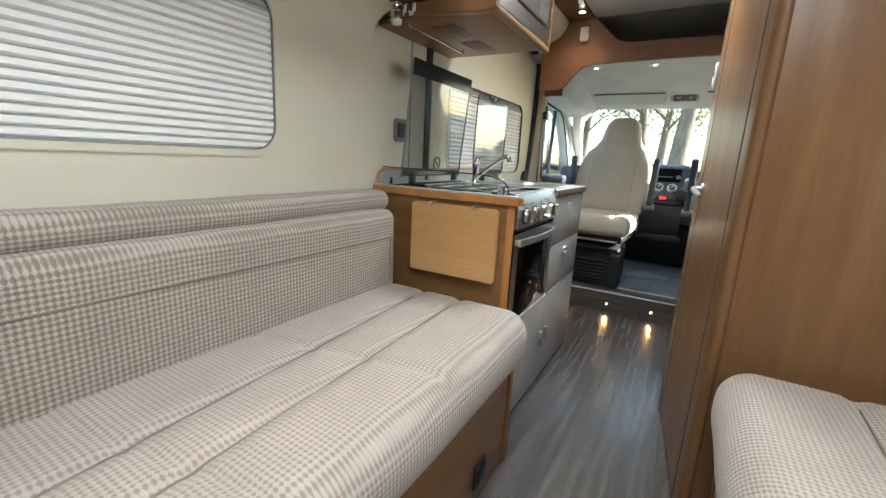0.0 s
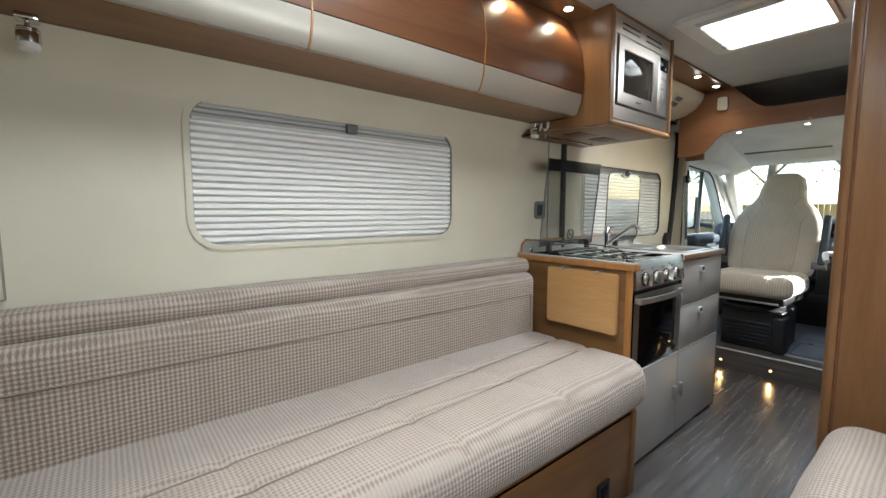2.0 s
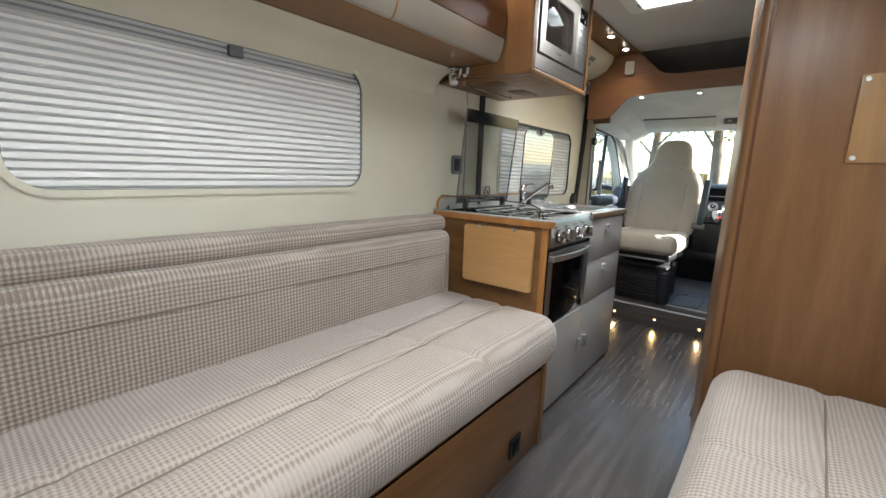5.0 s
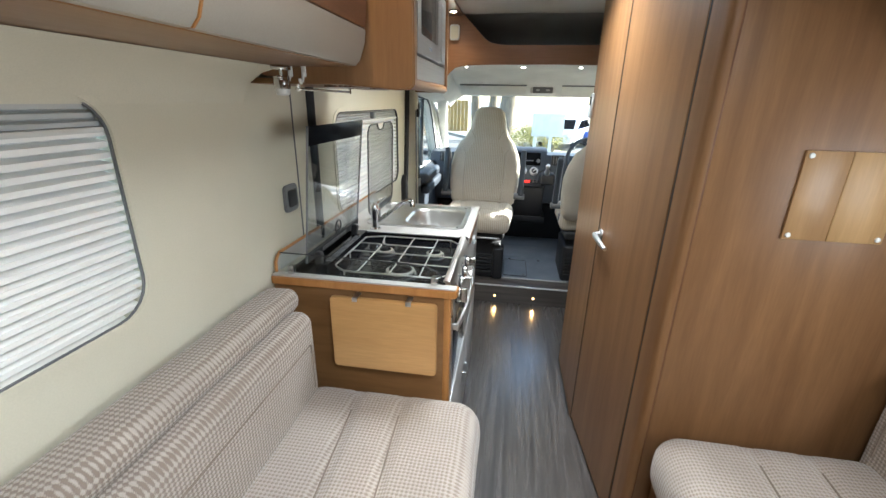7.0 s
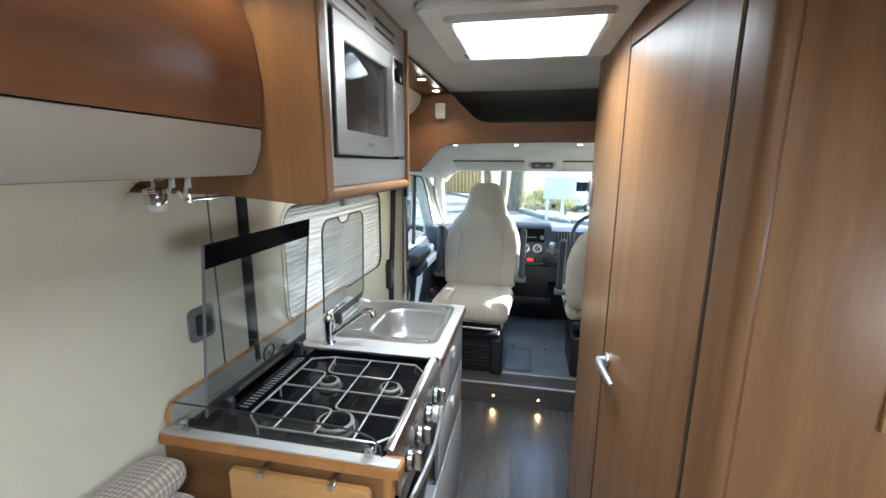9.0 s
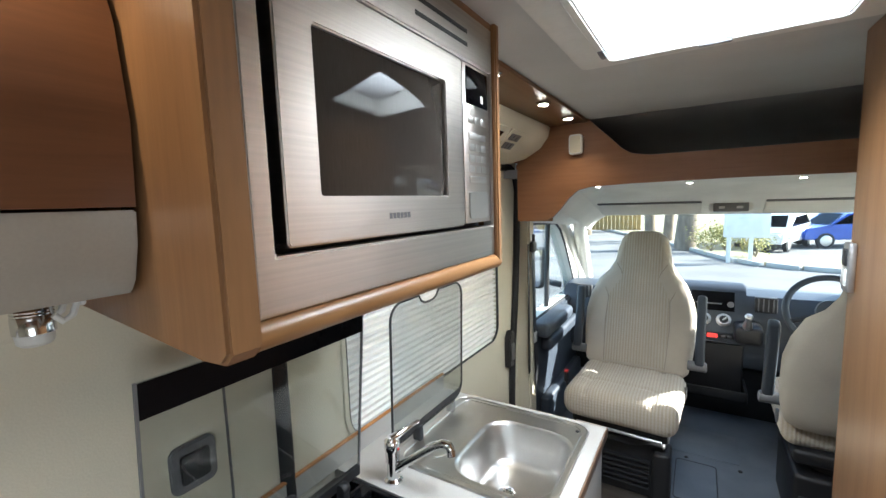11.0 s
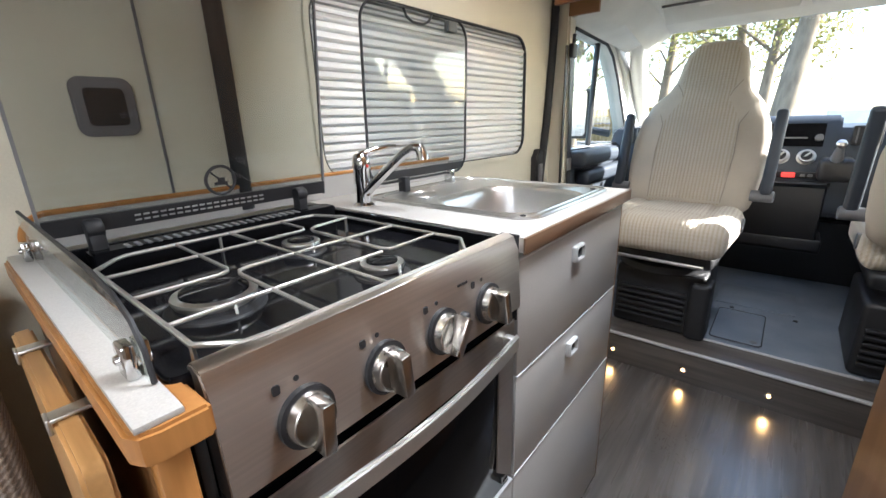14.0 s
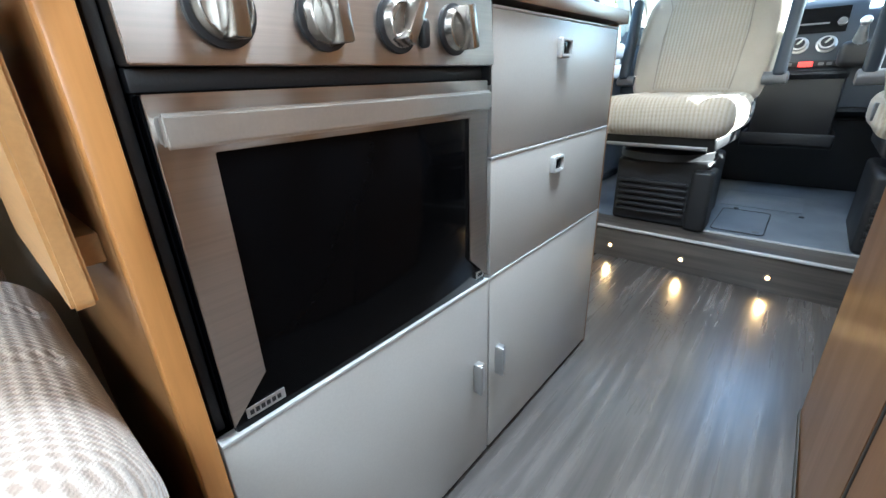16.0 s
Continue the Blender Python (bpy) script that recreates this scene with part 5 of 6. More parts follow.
part("release_button", box(0.239, 0.261, 5.187, 5.212, 0.7155, 0.728, 0.003), mat("red_buckle_button", (0.55, 0.03, 0.03), None, 0.45), belt, "red buckle button")
part("slot_trim", box(0.0755, 0.080, 5.06, 5.085, 0.72, 1.45, 0.003), BLACK, belt)

part("cab_floor", box(-0.05, W + 0.05, 5.151, 6.7, 0.10, 0.149, 0), CABFLOOR, label="grey rubber cab floor mat", kind="structure", category="floor")
hat = thing("floor_hatch", (0.88, 5.4, 0.15), "grey floor hatch with two turn locks", "hatch")
part("panel", plate(rrect(0.79, 0.985, 5.20, 5.57, 0.02, 4), [], "z", 0.1495, 0.1545, 0.001), CABFLOOR, hat)
part("groove", tube([(u, v, 0.1545) for u, v in rrect(0.79, 0.985, 5.20, 5.57, 0.02, 4)], 0.0025, 5, True), BLACK, hat)
part("lock", lathe((0.955, 5.235, 0.1545), (0, 0, 1), [(0.014, 0), (0.014, 0.002), (0.008, 0.003), (0.0, 0.003)], 16), GREYPL, hat)
part("carpet_panel", box(0.76, 1.1, 5.66, 5.98, 0.1495, 0.1535, 0.001), CABFLOOR, label="grey insert mat in the cab footwell", kind="structure", category="mat")
for x, y in ((0.84, 5.61), (1.10, 5.60)):
    part("floor_stud", lathe((x, y, 0.1495), (0, 0, 1), [(0.011, 0), (0.010, 0.004), (0.0, 0.005)], 12), BLACK, label="black floor fixing stud", category="fixing")

# dashboard
db = thing("dashboard", (1.01, 6.1, 0.4), "dark blue-grey dashboard with radio, heater knobs and gear lever", "dashboard")
dash_prof = [(6.02, 0.60), (5.98, 0.80), (6.02, 0.98), (6.08, 1.048), (6.20, 1.066), (6.40, 1.04), (6.65, 0.985), (6.68, 0.55), (6.4, 0.5)]
part("body", plate(dash_prof, [], "x", 0.0, W, 0.02), CABGREY, db)
part("lower_body", plate([(6.3, 0.15), (6.15, 0.55), (6.3, 0.62), (6.66, 0.62), (6.66, 0.12)], [], "x", 0.0, W, 0.01), BLACK, db)
cs = part("console_panel", plate([(5.92, 0.78), (5.985, 0.93), (6.05, 1.08), (6.09, 1.108), (6.2, 1.11), (6.2, 0.74), (5.99, 0.74)], [], "x", 0.775, 1.125, 0.012), CABGREY, db)


def on_stack(x0, x1, s0, s1, lift=0.002, deep=0.006):
    a, b = Vector((0, 5.985, 0.93)), Vector((0, 6.05, 1.08))
    d, nrm = b - a, Vector((0, -0.917, 0.398))
    p, q = a + d * s0 + nrm * lift, a + d * s1 + nrm * lift
    vs = [(x0, p.y, p.z), (x1, p.y, p.z), (x1, q.y, q.z), (x0, q.y, q.z)]
    return mesh_of(vs + [(x, y + nrm.y * deep, z + nrm.z * deep) for x, y, z in vs], [(3, 2, 1, 0), (4, 5, 6, 7), (1, 5, 4, 0), (2, 6, 5, 1), (3, 7, 6, 2), (0, 4, 7, 3)])


part("radio", on_stack(0.835, 1.065, 0.18, 0.92), BLACKGLOSS, cs, "black car radio")
part("radio_strip", on_stack(0.86, 1.0, 0.42, 0.47, 0.0085, 0.001), GREYPL, cs)
part("radio_dial", lathe((1.045, 6.00, 1.0), (0, -0.917, 0.398), [(0.018, 0), (0.017, 0.012), (0.0, 0.013)], 20), GREYPL, cs)
lower = Vector((0, -0.917, 0.398))
for x in (0.905, 1.01):
    kb = part("heater_knob", lathe((x, 5.975, 0.905), lower, [(0.040, 0), (0.040, 0.006), (0.033, 0.010), (0.030, 0.024), (0.0, 0.026)], 28), ALU, cs, "round heater knob with pale ring")
    part("knob_face", lathe((x, 5.954, 0.915), lower, [(0.024, 0), (0.023, 0.004), (0.0, 0.005)], 20), BLACK, kb)
    part("knob_bar", moved(box(-0.004, 0.004, -0.003, 0.003, -0.020, 0.020, 0.001), pose(x, 5.948, 0.918, 22, 0, 0) @ pose(0, 0, 0, 0, 40, 0)), WHITEPL, kb)
part("switch_row", box(0.82, 1.08, 5.912, 5.935, 0.805, 0.835, 0.004), BLACK, cs)
part("hazard_button", box(0.925, 0.98, 5.904, 5.915, 0.808, 0.832, 0.003), glow("red_hazard_button", (0.8, 0.04, 0.03), 0.25), cs, "red hazard button")
for x in (0.86, 0.89, 1.01, 1.04):
    part("small_switch", box(x - 0.01, x + 0.01, 5.907, 5.914, 0.813, 0.827, 0.002), GREYPL, cs)
for x in (0.16, 0.66, 1.22, 1.86):
    v = part("air_vent", box(x - 0.055, x + 0.055, 6.0, 6.045, 0.965, 1.06, 0.01), BLACK, db, "black air vent")
    for i in range(4):
        part("vent_blade", box(x - 0.04 + i * 0.024, x - 0.034 + i * 0.024, 5.994, 6.01, 0.975, 1.05, 0.001), GREYPL, v)
gl2 = part("gear_housing", box(1.06, 1.20, 5.83, 6.02, 0.80, 0.91, 0.03, 4), BLACK, db)
part("gear_lever", joined(tube([(1.12, 5.86, 0.90), (1.12, 5.80, 0.97)], [0.028, 0.014], 12), lathe((1.12, 5.80, 0.97), (0, -0.5, 0.8), [(0.012, 0), (0.019, 0.010), (0.021, 0.020), (0.015, 0.030), (0.0, 0.032)], 18)), ALU, db, "gear lever with silver knob")
part("lower_tray", joined(box(0.76, 1.14, 5.86, 6.1, 0.43, 0.45, 0.005), box(0.76, 1.14, 5.86, 5.875, 0.43, 0.50, 0.006), box(0.76, 0.775, 5.86, 6.1, 0.43, 0.50, 0.006), box(1.125, 1.14, 5.86, 6.1, 0.43, 0.50, 0.006)), BLACK, db, "open black tray under the dash")
part("console_back", box(0.78, 1.12, 5.97, 6.2, 0.45, 0.78, 0.02), BLACK, db)
st = thing("steering_wheel", (1.46, 5.72, 1.06), "dark grey four-part steering wheel on its column", "steering wheel")
M = pose(1.46, 5.74, 1.06, 62, 0, 0)
part("rim", moved(tube([(0.19 * math.cos(a), 0.19 * math.sin(a), 0) for a in np.linspace(0, math.tau, 41)[:-1]], 0.016, 10, True), M), CABGREY, st)
part("hub", moved(lathe((0, 0, -0.03), (0, 0, 1), [(0.05, 0), (0.07, 0.02), (0.065, 0.035), (0.0, 0.04)], 20), M), CABGREY, st)
for a in (200, 340, 270):
    part("spoke", moved(tube([(0.05 * math.cos(radians(a)), 0.05 * math.sin(radians(a)), -0.01), (0.185 * math.cos(radians(a)), 0.185 * math.sin(radians(a)), 0)], 0.015, 8), M), BLACK, st)
part("column", tube([(1.46, 5.76, 1.04), (1.46, 6.05, 0.88)], 0.05, 12), CABGREY, st)

# windscreen, its surround, sun visors and the overhead console
ws_bm = mesh_of([(0.13, 5.93, 1.60), (1.89, 5.93, 1.60), (1.99, 6.66, 0.98), (0.03, 6.66, 0.98)], [(3, 2, 1, 0)])
wsn = part("windscreen", ws_bm, WINDSCREEN, label="wide raked windscreen", kind="structure", category="windscreen")
wsn.visible_shadow = False
part("front_bulkhead", box(-0.06, W + 0.06, 6.66, 6.70, -0.05, 0.985, 0), CABGREY, label="dark front bulkhead below the windscreen", kind="structure", category="wall")
con = thing("overhead_console", (1.006, 5.74, 1.61), "grey overhead console with cab lamp", "console")
part("case", box(0.905, 1.105, 5.66, 5.80, 1.585, 1.655, 0.02, 3), CABLIN, con)
part("lamp", box(0.925, 1.085, 5.650, 5.665, 1.590, 1.640, 0.006), GREYPL, con, "grey lamp lens")
for x in (0.965, 1.045):
    part("lamp_button", box(x - 0.014, x + 0.014, 5.646, 5.652, 1.607, 1.620, 0.002), ALU, con)
for x0, x1 in ((0.33, 0.87), (1.15, 1.69)):
    v = thing("sun_visor", ((x0 + x1) / 2, 5.66, 1.64), "pale folded sun visor at the windscreen top", "sun visor", "sun visors")
    part("panel", moved(box(x0, x1, -0.07, 0.07, -0.009, 0.009, 0.008), pose(0, 5.66, 1.620, -32)), CABLIN, v)
    part("label", moved(box(x0 + 0.16, x0 + 0.22, -0.066, -0.03, -0.0096, -0.0088, 0), pose(0, 5.66, 1.620, -32)), WHITEPL, v)
    part("rod", tube([(x0, 5.60, 1.645), (x1, 5.60, 1.645)], 0.006, 8), GREYPL, v)
for x in (0.442, 0.822, 1.2):
    l = thing("header_light", (x, 5.04, 1.742), "tiny round lit lamp in the cab lining", "light", "header lights")
    part("bezel", lathe((x, 5.04, 1.7425), (0, 0, -1), [(0.016, 0), (0.016, 0.003), (0.012, 0.004)], 16), CHROME, l)
    part("lens", lathe((x, 5.04, 1.739), (0, 0, -1), [(0.011, 0), (0.011, 0.002), (0.006, 0.003)], 14), WHITELED, l, "glowing lens")


# ---- cab seats ----
def cord_panel(rows):
    """The corded strip down the middle of a backrest, lying on its front."""
    lin = lambda z, tab: float(np.interp(z, [q for q, _ in tab], [r for _, r in tab]))
    wide = [(z, w) for w, z in rows]
    deep = [(z, 0.03 if z in (0.02, 0.872) else 0.066 if z < 0.6 else 0.05) for _, z in rows]
    reach = [(0.05, 0.155), (0.12, 0.158), (0.30, 0.172), (0.45, 0.165), (0.53, 0.125), (0.57, 0.098), (0.66, 0.118), (0.80, 0.105), (0.85, 0.08)]
    verts, faces, nx, nz = [], [], 16, 30
    for k in range(nz + 1):
        z = 0.05 + 0.80 * k / nz
        w, e, r = lin(z, wide), lin(z, deep), lin(z, reach)
        for i in range(nx + 1):
            x = -r + 2 * r * i / nx
            c = (abs(x) / w) ** (1 / 0.55)
            bol = 0.022 * (abs(x) / w) ** 4 if z < 0.6 else 0.0
            verts.append((x, -e * (1 - c * c) ** 0.35 - bol - 0.003, z))
    for k in range(nz):
        for i in range(nx):
            a = k * (nx + 1) + i
            faces.append((a, a + 1, a + nx + 2, a + nx + 1))
    return mesh_of(verts, faces)


def cab_seat(name_label):
    """A cab seat facing -y, its swivel over the origin; z = 0 is the cab floor."""
    t = thing("cab_seat", (0, 0, 0), name_label, "car seat", "cab seats")
    widen = 1.07
    outline = [(0.0, 0.02), (0.215, 0.02), (0.252, 0.06), (0.268, 0.14), (0.277, 0.24), (0.280, 0.36), (0.262, 0.46), (0.226, 0.555), (0.18, 0.62), (0.15, 0.68), (0.138, 0.76), (0.12, 0.83), (0.085, 0.865), (0.0, 0.872)]
    rows = [(w * widen, z) for w, z in outline[1:]]
    verts, faces = [], []
    nn = 20
    for w, z in rows:
        thick = 0.066 if z < 0.6 else 0.05
        edge = 0.03 if z in (0.02, 0.872) else thick
        for i in range(nn):
            a = math.tau * i / nn
            cx, cy = math.cos(a), math.sin(a)
            x = (abs(cx) ** 0.55) * math.copysign(1, cx) * max(w, 0.03)
            y = (abs(cy) ** 0.7) * math.copysign(1, cy) * edge
            bol = 0.022 * min(1, (abs(x) / max(w, 0.01)) ** 4) if z < 0.6 else 0.0
            verts.append((x, y - (bol if cy < 0 else 0), z))
    for k in range(len(rows) - 1):
        for i in range(nn):
            faces.append((k * nn + i, k * nn + (i + 1) % nn, (k + 1) * nn + (i + 1) % nn, (k + 1) * nn + i))
    faces.append(tuple(range(nn))[::-1])
    faces.append(tuple((len(rows) - 1) * nn + i for i in range(nn)))
    tilt = pose(0, 0.20, 0.50, -21) 
    back = mesh_of(verts, faces)
    bmesh.ops.recalc_face_normals(back, faces=back.faces[:])
    part("backrest", moved(back, tilt), CABPLAIN, t, "cream high backrest with plain bolsters", angle=70)
    part("centre_panel", moved(cord_panel(rows), tilt), CABCLOTH, t, "corded centre panel", angle=70)
    for s in (-1, 1):
        part("back_seam", moved(tube([(s * 0.160, -0.069, 0.06), (s * 0.165, -0.069, 0.14), (s * 0.172, -0.072, 0.30), (s * 0.165, -0.072, 0.44), (s * 0.19, -0.062, 0.50)], 0.0022, 5), tilt), SEAM, t)
        part("head_seam", moved(tube([(s * 0.14, -0.052, 0.66), (s * 0.11, -0.056, 0.61), (s * 0.095, -0.06, 0.565)], 0.0022, 5), tilt), SEAM, t)
        arm = part("armrest", moved(box(-0.022, 0.022, -0.028, 0.028, 0.08, 0.455, 0.014, 3), pose(s * 0.322, 0.17, 0.55, -14)), CABGREY, t, "dark raised armrest")
        part("arm_pivot", moved(lathe((0, 0, 0.1), (1 if s > 0 else -1, 0, 0), [(0.026, -0.055), (0.026, 0.03), (0.018, 0.034)], 16), pose(s * 0.322, 0.20, 0.52, 0)), GREYPL, arm)
        part("buckle_stalk" if s < 0 else "recline_wheel", lathe((s * 0.255, 0.10, 0.50), (s, 0, 0), [(0.03, 0), (0.032, 0.02), (0.0, 0.022)], 16), GREYPL, t)
    part("seat_cushion", cushion(-0.268, 0.268, -0.285, 0.22, 0.41, 0.568, 0.06, [(0, -0.155, 0.010, 0.03, 0), (0, 0.155, 0.010, 0.03, 0), (1, -0.10, 0.006, 0.02, 0)]), CABCLOTH, t, "cream corded seat cushion", angle=80)
    part("cushion_pan", box(-0.23, 0.23, -0.22, 0.24, 0.355, 0.42, 0.02, 3), BLACK, t)
    part("swivel", lathe((0, 0, 0.30), (0, 0, 1), [(0.20, 0), (0.20, 0.03), (0.17, 0.06)], 24), BLACK, t, "black swivel plate")
    part("front_bar", tube([(-0.20, -0.23, 0.37), (0.20, -0.23, 0.37)], 0.008, 8), ALU, t)
    return t


def seat_box(cx, y0, y1, label):
    t = thing("seat_plinth", (cx, (y0 + y1) / 2, 0.15), label, "seat base", "seat bases")
    part("box", box(cx - 0.19, cx + 0.19, y0 + 0.03, y1, 0.15, 0.45, 0.02, 3), BLACK, t)
    for i in range(6):
        z = 0.20 + i * 0.028
        part("rib", box(cx - 0.17, cx + 0.12, y0 + 0.012, y0 + 0.04, z, z + 0.016, 0.006), BLACK, t, "moulded black rib")
    part("corner", box(cx + 0.13, cx + 0.215, y0 + 0.0, y0 + 0.14, 0.15, 0.42, 0.02, 3), BLACK, t)
    return t


seat = cab_seat("cream corded swivelled cab seat with raised armrests facing the living area")
seat.matrix_world = pose(0.555, 5.27, 0.15, 0, 0, -3)
driver = copy_thing(seat, pose(1.47, 5.40, 0.15, 0, 0, 180))
tagged(driver, "cream corded cab seat facing the steering wheel")
seat_box(0.565, 5.10, 5.55, "black ribbed seat base under the swivelled seat")
seat_box(1.44, 5.14, 5.60, "black ribbed seat base under the driving seat")

# ---- outside ----
GZ = -0.62
ASPH = mat("pale_concrete_yard", (0.20, 0.195, 0.185), (0.14, 0.135, 0.13), 0.9, 0, (1, 1, 1), 0.6, 60, 0.3)
VERGE = mat("dry_grass_verge", (0.26, 0.24, 0.13), (0.33, 0.28, 0.18), 0.95, 0, (1, 1, 1), 0.8, 20, 0.6)
KERB = mat("concrete_kerb", (0.42, 0.41, 0.38), None, 0.85, 0, (1, 1, 1), 2, 60, 0.3)
FENCE = wood("yellow_fence_boards", (0.40, 0.28, 0.11), (0.30, 0.2, 0.08), "z", 0.8, 0)
BARK = mat("tree_bark", (0.24, 0.19, 0.14), (0.16, 0.125, 0.09), 0.95, 0, (1, 1, 0.3), 6, 40, 0.8)
LEAF = mat("spring_leaves", (0.20, 0.21, 0.045), (0.30, 0.25, 0.075), 0.7, 0, (1, 1, 1), 1.5, 20, 0.0)
part("ground", mesh_of([(-1500, -1500, GZ), (1500, -1500, GZ), (1500, 1500, GZ), (-1500, 1500, GZ)], [(0, 1, 2, 3)]), ASPH, label="pale sunlit concrete yard reaching into the distance", kind="structure", category="ground")
edge = [(-9.0, 41.0), (-4.0, 32.6), (-1.35, 27.3), (0.0, 24.6), (0.95, 22.3), (1.72, 20.5), (2.35, 19.55), (3.2, 18.9), (4.3, 18.5), (7.0, 18.1), (12.0, 17.8)]
part("verge", plate(edge + [(12.0, 19.4), (7.0, 19.9), (4.0, 20.7), (2.7, 22.2), (2.2, 25.0), (2.4, 30.0), (6.0, 36.0), (30.0, 40.0), (30.0, 70.0), (-40.0, 70.0)], [], "z", GZ + 0.005, GZ + 0.11), VERGE, label="grassy bank beyond the kerb", kind="structure", category="ground")
run, carry = [], 0.0
for (ax, ay), (bx, by) in zip(edge, edge[1:]):
    d, at = math.hypot(bx - ax, by - ay), carry
    while at < d:
        run.append((ax + (bx - ax) * at / d, ay + (by - ay) * at / d, math.degrees(math.atan2(by - ay, bx - ax))))
        at += 0.92
    carry = at - d
for x, y, turn in run:
    part("kerb_stone", moved(box(0.0, 0.90, -0.16, 0.0, 0.0, 0.135, 0.015), pose(x, y, GZ, 0, 0, turn)), KERB, label="pale concrete kerb stone", kind="structure", category="kerb")
fn = thing("fence", (-10.0, 33.0, GZ), "tall yellow-brown wooden board fence", "fence")
for i in range(60):
    x = -18 + i * 0.26
    part("board", box(x, x + 0.24, 33.0, 33.03, GZ + 0.1, GZ + 2.2 + 0.03 * noise.noise((i, 0, 0)), 0.004), FENCE, fn)
for z in (GZ + 0.5, GZ + 1.7):
    part("rail", box(-18, -2.4, 33.03, 33.1, z, z + 0.09, 0.004), FENCE, fn)


def tree(x, y, h, lean_x, seed, label, girth=1.0):
    rng = random.Random(seed)
    t = thing("tree", (x, y, GZ), label, "tree", "trees beyond the yard")
    bars = [tube([(x, y, GZ), (x + lean_x * 0.3, y, GZ + h * 0.3), (x + lean_x * 0.7, y, GZ + h * 0.62), (x + lean_x, y, GZ + h)], [0.28 * girth, 0.22 * girth, 0.14 * girth, 0.04], 10)]
    tips = []
    for i in range(13):
        s = 0.28 + 0.68 * i / 13
        p = Vector((x + lean_x * s, y, GZ + h * s))
        a, l = rng.uniform(0, math.tau), rng.uniform(1.2, 2.6) * (1.25 - s * 0.7)
        q = p + Vector((math.cos(a) * l, math.sin(a) * l, l * rng.uniform(0.3, 0.9)))
        m = (p + q) / 2 + Vector((rng.uniform(-0.2, 0.2), rng.uniform(-0.2, 0.2), 0.15))
        bars.append(tube([p, m, q], [0.08, 0.05, 0.015], 6))
        tips += [q, m]
        for _ in range(3):
            r = q + Vector((rng.uniform(-1, 1), rng.uniform(-1, 1), rng.uniform(0, 1))) * 0.8
            bars.append(tube([m.lerp(q, rng.uniform(0.3, 1)), r], [0.025, 0.006], 5))
            tips.append(r)
    part("trunk", joined(*bars), BARK, t, "pale branching trunk")
    vs, fs = [], []
    for p in tips:
        for _ in range(60):
            c = p + Vector([rng.gauss(0, 0.45) for _ in range(3)])
            u = Vector([rng.gauss(0, 1) for _ in range(3)]).normalized()
            w = u.orthogonal().normalized()
            s = rng.uniform(0.07, 0.15)
            k = len(vs)
            vs += [c - u * s, c + w * s * 0.45, c + u * s, c - w * s * 0.45]
            fs.append((k, k + 1, k + 2, k + 3))
    tagged(part("crown", mesh_of(vs, fs), LEAF, t, "thin yellow-green spring leaves"), kind="stuff")


for x, y, h, bend, seed, girth in ((0.35, 23.2, 11.0, 0.8, 8, 1.5), (-1.25, 26.8, 11.5, -0.6, 5, 1.0), (-0.45, 26.2, 10.5, 0.5, 3, 0.9), (-5.2, 30.0, 11.0, 0.6, 11, 1.1), (-9.0, 27.0, 10.0, 0.4, 14, 1.0)):
    tree(x, y, h, bend, seed, "tall tree with pale trunk and thin spring leaves", girth)
for i, (x, y) in enumerate(((1.30, 22.0), (2.55, 20.6), (1.75, 22.6))):
    rng = random.Random(40 + i)
    sh = thing("shrub", (x, y, GZ + 0.12), "low leafy green shrub on the verge", "shrub", "shrubs")
    vs, fs, bars = [], [], []
    for _ in range(9):
        a, r = rng.uniform(0, math.tau), rng.uniform(0.1, 0.5)
        tip = Vector((x + math.cos(a) * r, y + math.sin(a) * r, GZ + rng.uniform(0.5, 1.0)))
        bars.append(tube([(x, y, GZ + 0.1), tip], [0.015, 0.004], 5))
        for _ in range(70):
            c = tip + Vector([rng.gauss(0, 0.16) for _ in range(3)])
            u = Vector([rng.gauss(0, 1) for _ in range(3)]).normalized()
            w = u.orthogonal().normalized()
            k = len(vs)
            vs += [c - u * 0.05, c + w * 0.025, c + u * 0.05, c - w * 0.025]
            fs.append((k, k + 1, k + 2, k + 3))
    part("stems", joined(*bars), BARK, sh)
    tagged(part("foliage", mesh_of(vs, fs), LEAF, sh), kind="stuff")


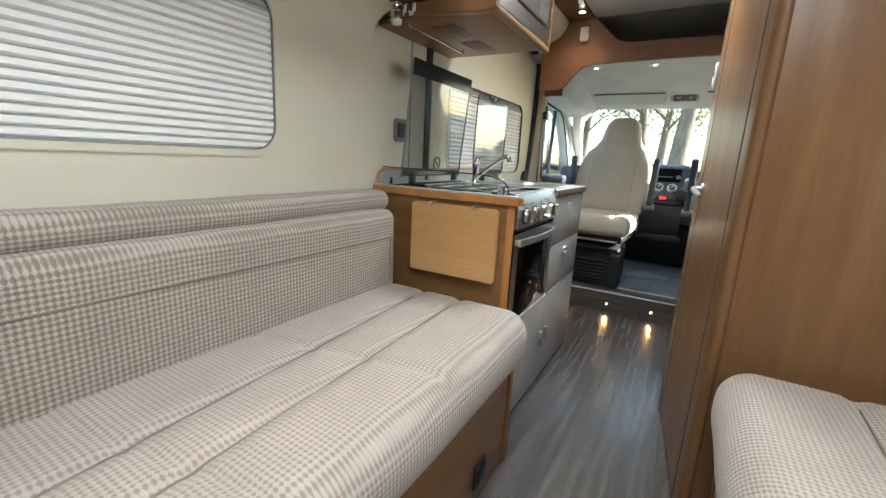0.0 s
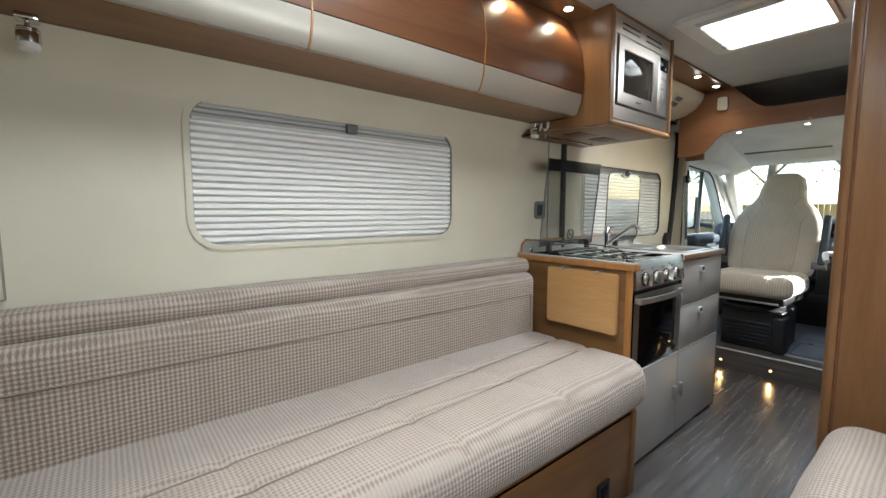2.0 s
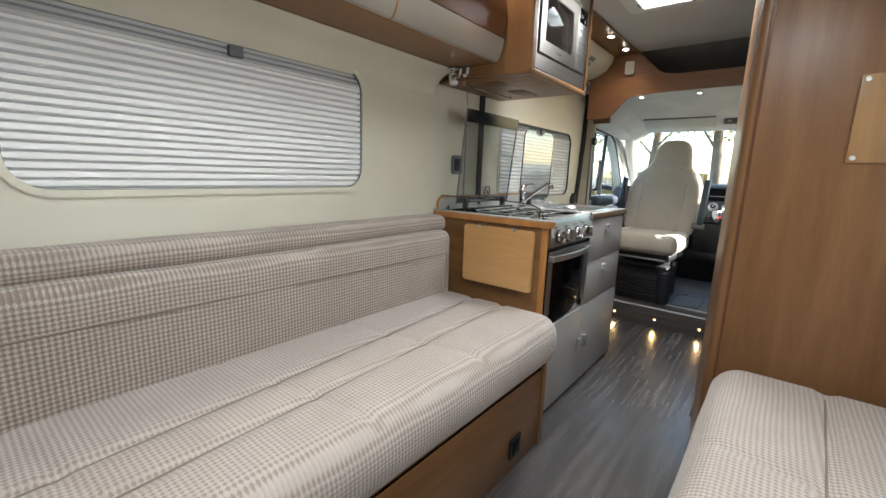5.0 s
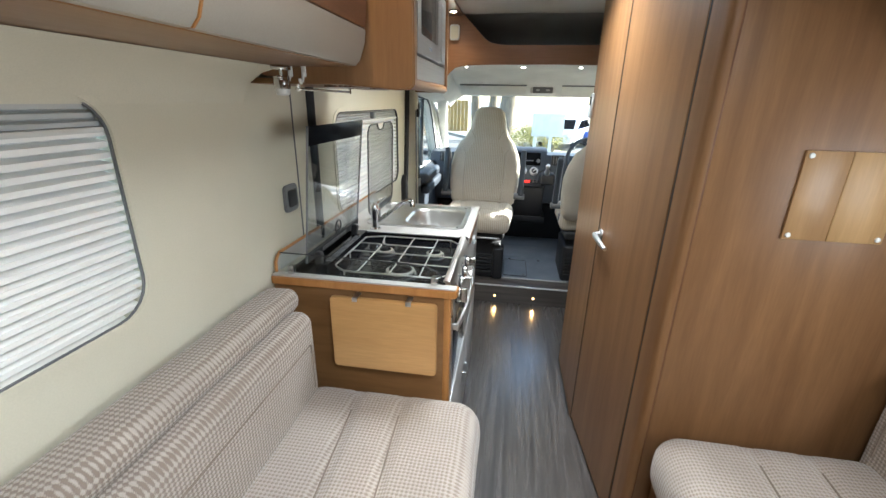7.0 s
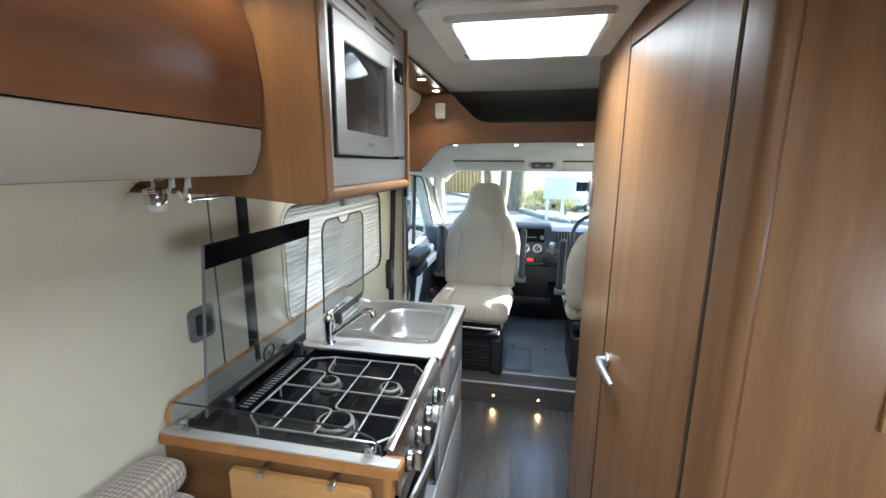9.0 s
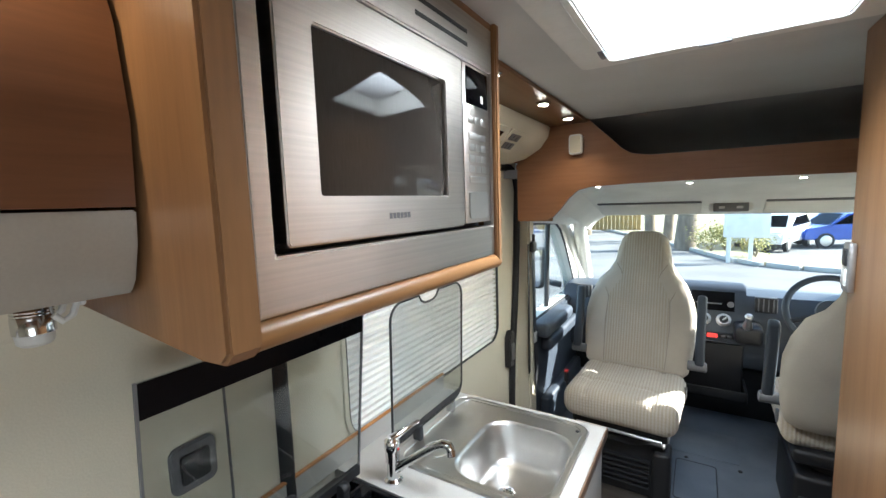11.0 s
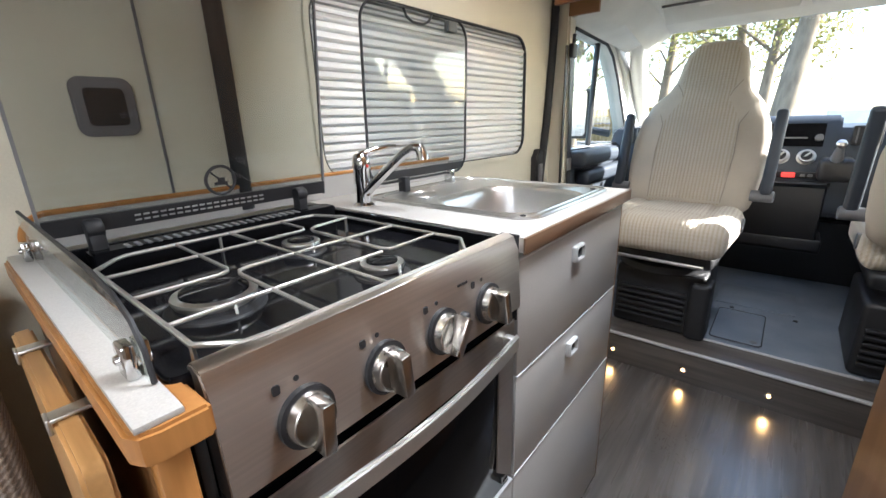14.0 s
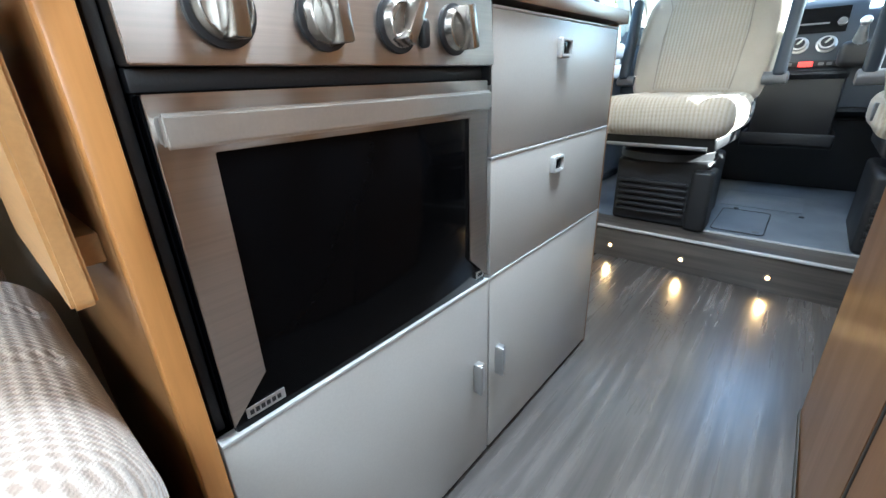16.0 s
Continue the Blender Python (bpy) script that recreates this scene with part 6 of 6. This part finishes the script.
def parked_car(x, y, turn, paint, label):
    t = thing("parked_car", (x, y, GZ), label, "car", "parked cars")
    m = pose(x, y, GZ, 0, 0, turn)
    side = [(-2.05, 0.35), (-2.08, 0.62), (-1.95, 0.78), (-1.15, 0.92), (-0.55, 1.38), (0.85, 1.42), (1.62, 1.02), (2.0, 0.92), (2.08, 0.6), (2.03, 0.32)]
    part("body", moved(plate(side, [], "y", -0.85, 0.85, 0.06), m), paint, t)
    gls = [(-1.02, 0.95), (-0.50, 1.33), (0.80, 1.37), (1.42, 1.02)]
    for s in (-0.853, 0.848):
        part("side_window", moved(plate(gls, [], "y", s, s + 0.006), m), BLACKGLASS, t)
    part("windscreen", moved(mesh_of([(-1.14, -0.7, 0.95), (-1.14, 0.7, 0.95), (-0.58, 0.62, 1.375), (-0.58, -0.62, 1.375)], [(0, 1, 2, 3)]), m), BLACKGLASS, t)
    part("rear_window", moved(mesh_of([(1.62, -0.7, 1.04), (1.62, 0.7, 1.04), (0.90, 0.62, 1.41), (0.90, -0.62, 1.41)], [(3, 2, 1, 0)]), m), BLACKGLASS, t)
    for wx in (-1.28, 1.28):
        for s in (-1, 1):
            w = part("wheel", moved(lathe((wx, s * 0.70, 0.31), (0, s, 0), [(0.24, 0), (0.31, 0.02), (0.31, 0.15), (0.27, 0.17)], 24), m), RUBBER, t)
            part("rim", moved(lathe((wx, s * 0.872, 0.31), (0, s, 0), [(0.21, 0), (0.19, 0.008), (0.05, 0.004), (0.0, 0.004)], 20), m), ALU, w)
    for s in (-0.6, 0.6):
        part("headlight", moved(box(-2.10, -2.0, s - 0.16, s + 0.16, 0.62, 0.74, 0.02), m), WHITEPL, t)
        part("tail_light", moved(box(2.0, 2.09, s - 0.14, s + 0.14, 0.66, 0.82, 0.02), m), mat("red_lens", (0.4, 0.02, 0.02), None, 0.2), t)
    return t


WHITECAR = mat("white_car_paint", (0.72, 0.73, 0.74), None, 0.25, 0, (1, 1, 1), 2, 50, 0, 0.03, 0.8)
BLUECAR = mat("blue_car_paint", (0.03, 0.09, 0.42), None, 0.22, 0.2, (1, 1, 1), 2, 50, 0, 0.03, 0.8)
parked_car(6.1, 26.2, 20, BLUECAR, "blue parked hatchback beyond the windscreen")
parked_car(9.5, 27.0, 80, WHITECAR, "white parked hatchback beyond the windscreen")

parked_car(3.5, 24.8, 68, WHITECAR, "white parked hatchback beyond the windscreen")
sign = thing("sign_board", (2.0, 19.6, GZ), "white blank sign board on two posts by the kerb", "sign")
part("board", box(1.56, 2.80, 19.58, 19.61, GZ + 0.86, GZ + 1.72, 0.005), WHITEPL, sign)
for x in (1.72, 2.32):
    part("post", box(x - 0.06, x + 0.06, 19.61, 19.69, GZ, GZ + 1.6, 0.006), WHITEPL, sign)

# dry crumbs on the floor by the step
rng = random.Random(77)
vs, fs = [], []
for i in range(70):
    a, r = rng.uniform(0, math.tau), 0.09 * math.sqrt(rng.random())
    cx, cy, q, l = 0.775 + r * math.cos(a), 4.56 + r * 1.2 * math.sin(a), rng.uniform(0, math.pi), rng.uniform(0.003, 0.010)
    dx, dy, k = math.cos(q) * l, math.sin(q) * l, len(vs)
    vs += [(cx - dx, cy - dy, 0.0006), (cx + dy * 0.25, cy - dx * 0.25, 0.0022), (cx + dx, cy + dy, 0.0006), (cx - dy * 0.25, cy + dx * 0.25, 0.0022)]
    fs.append((k, k + 1, k + 2, k + 3))
part("floor_crumbs", mesh_of(vs, fs), mat("dry_brown_crumbs", (0.045, 0.035, 0.028), None, 0.9), label="scatter of small dark dry crumbs on the floor", kind="stuff", category="crumbs")
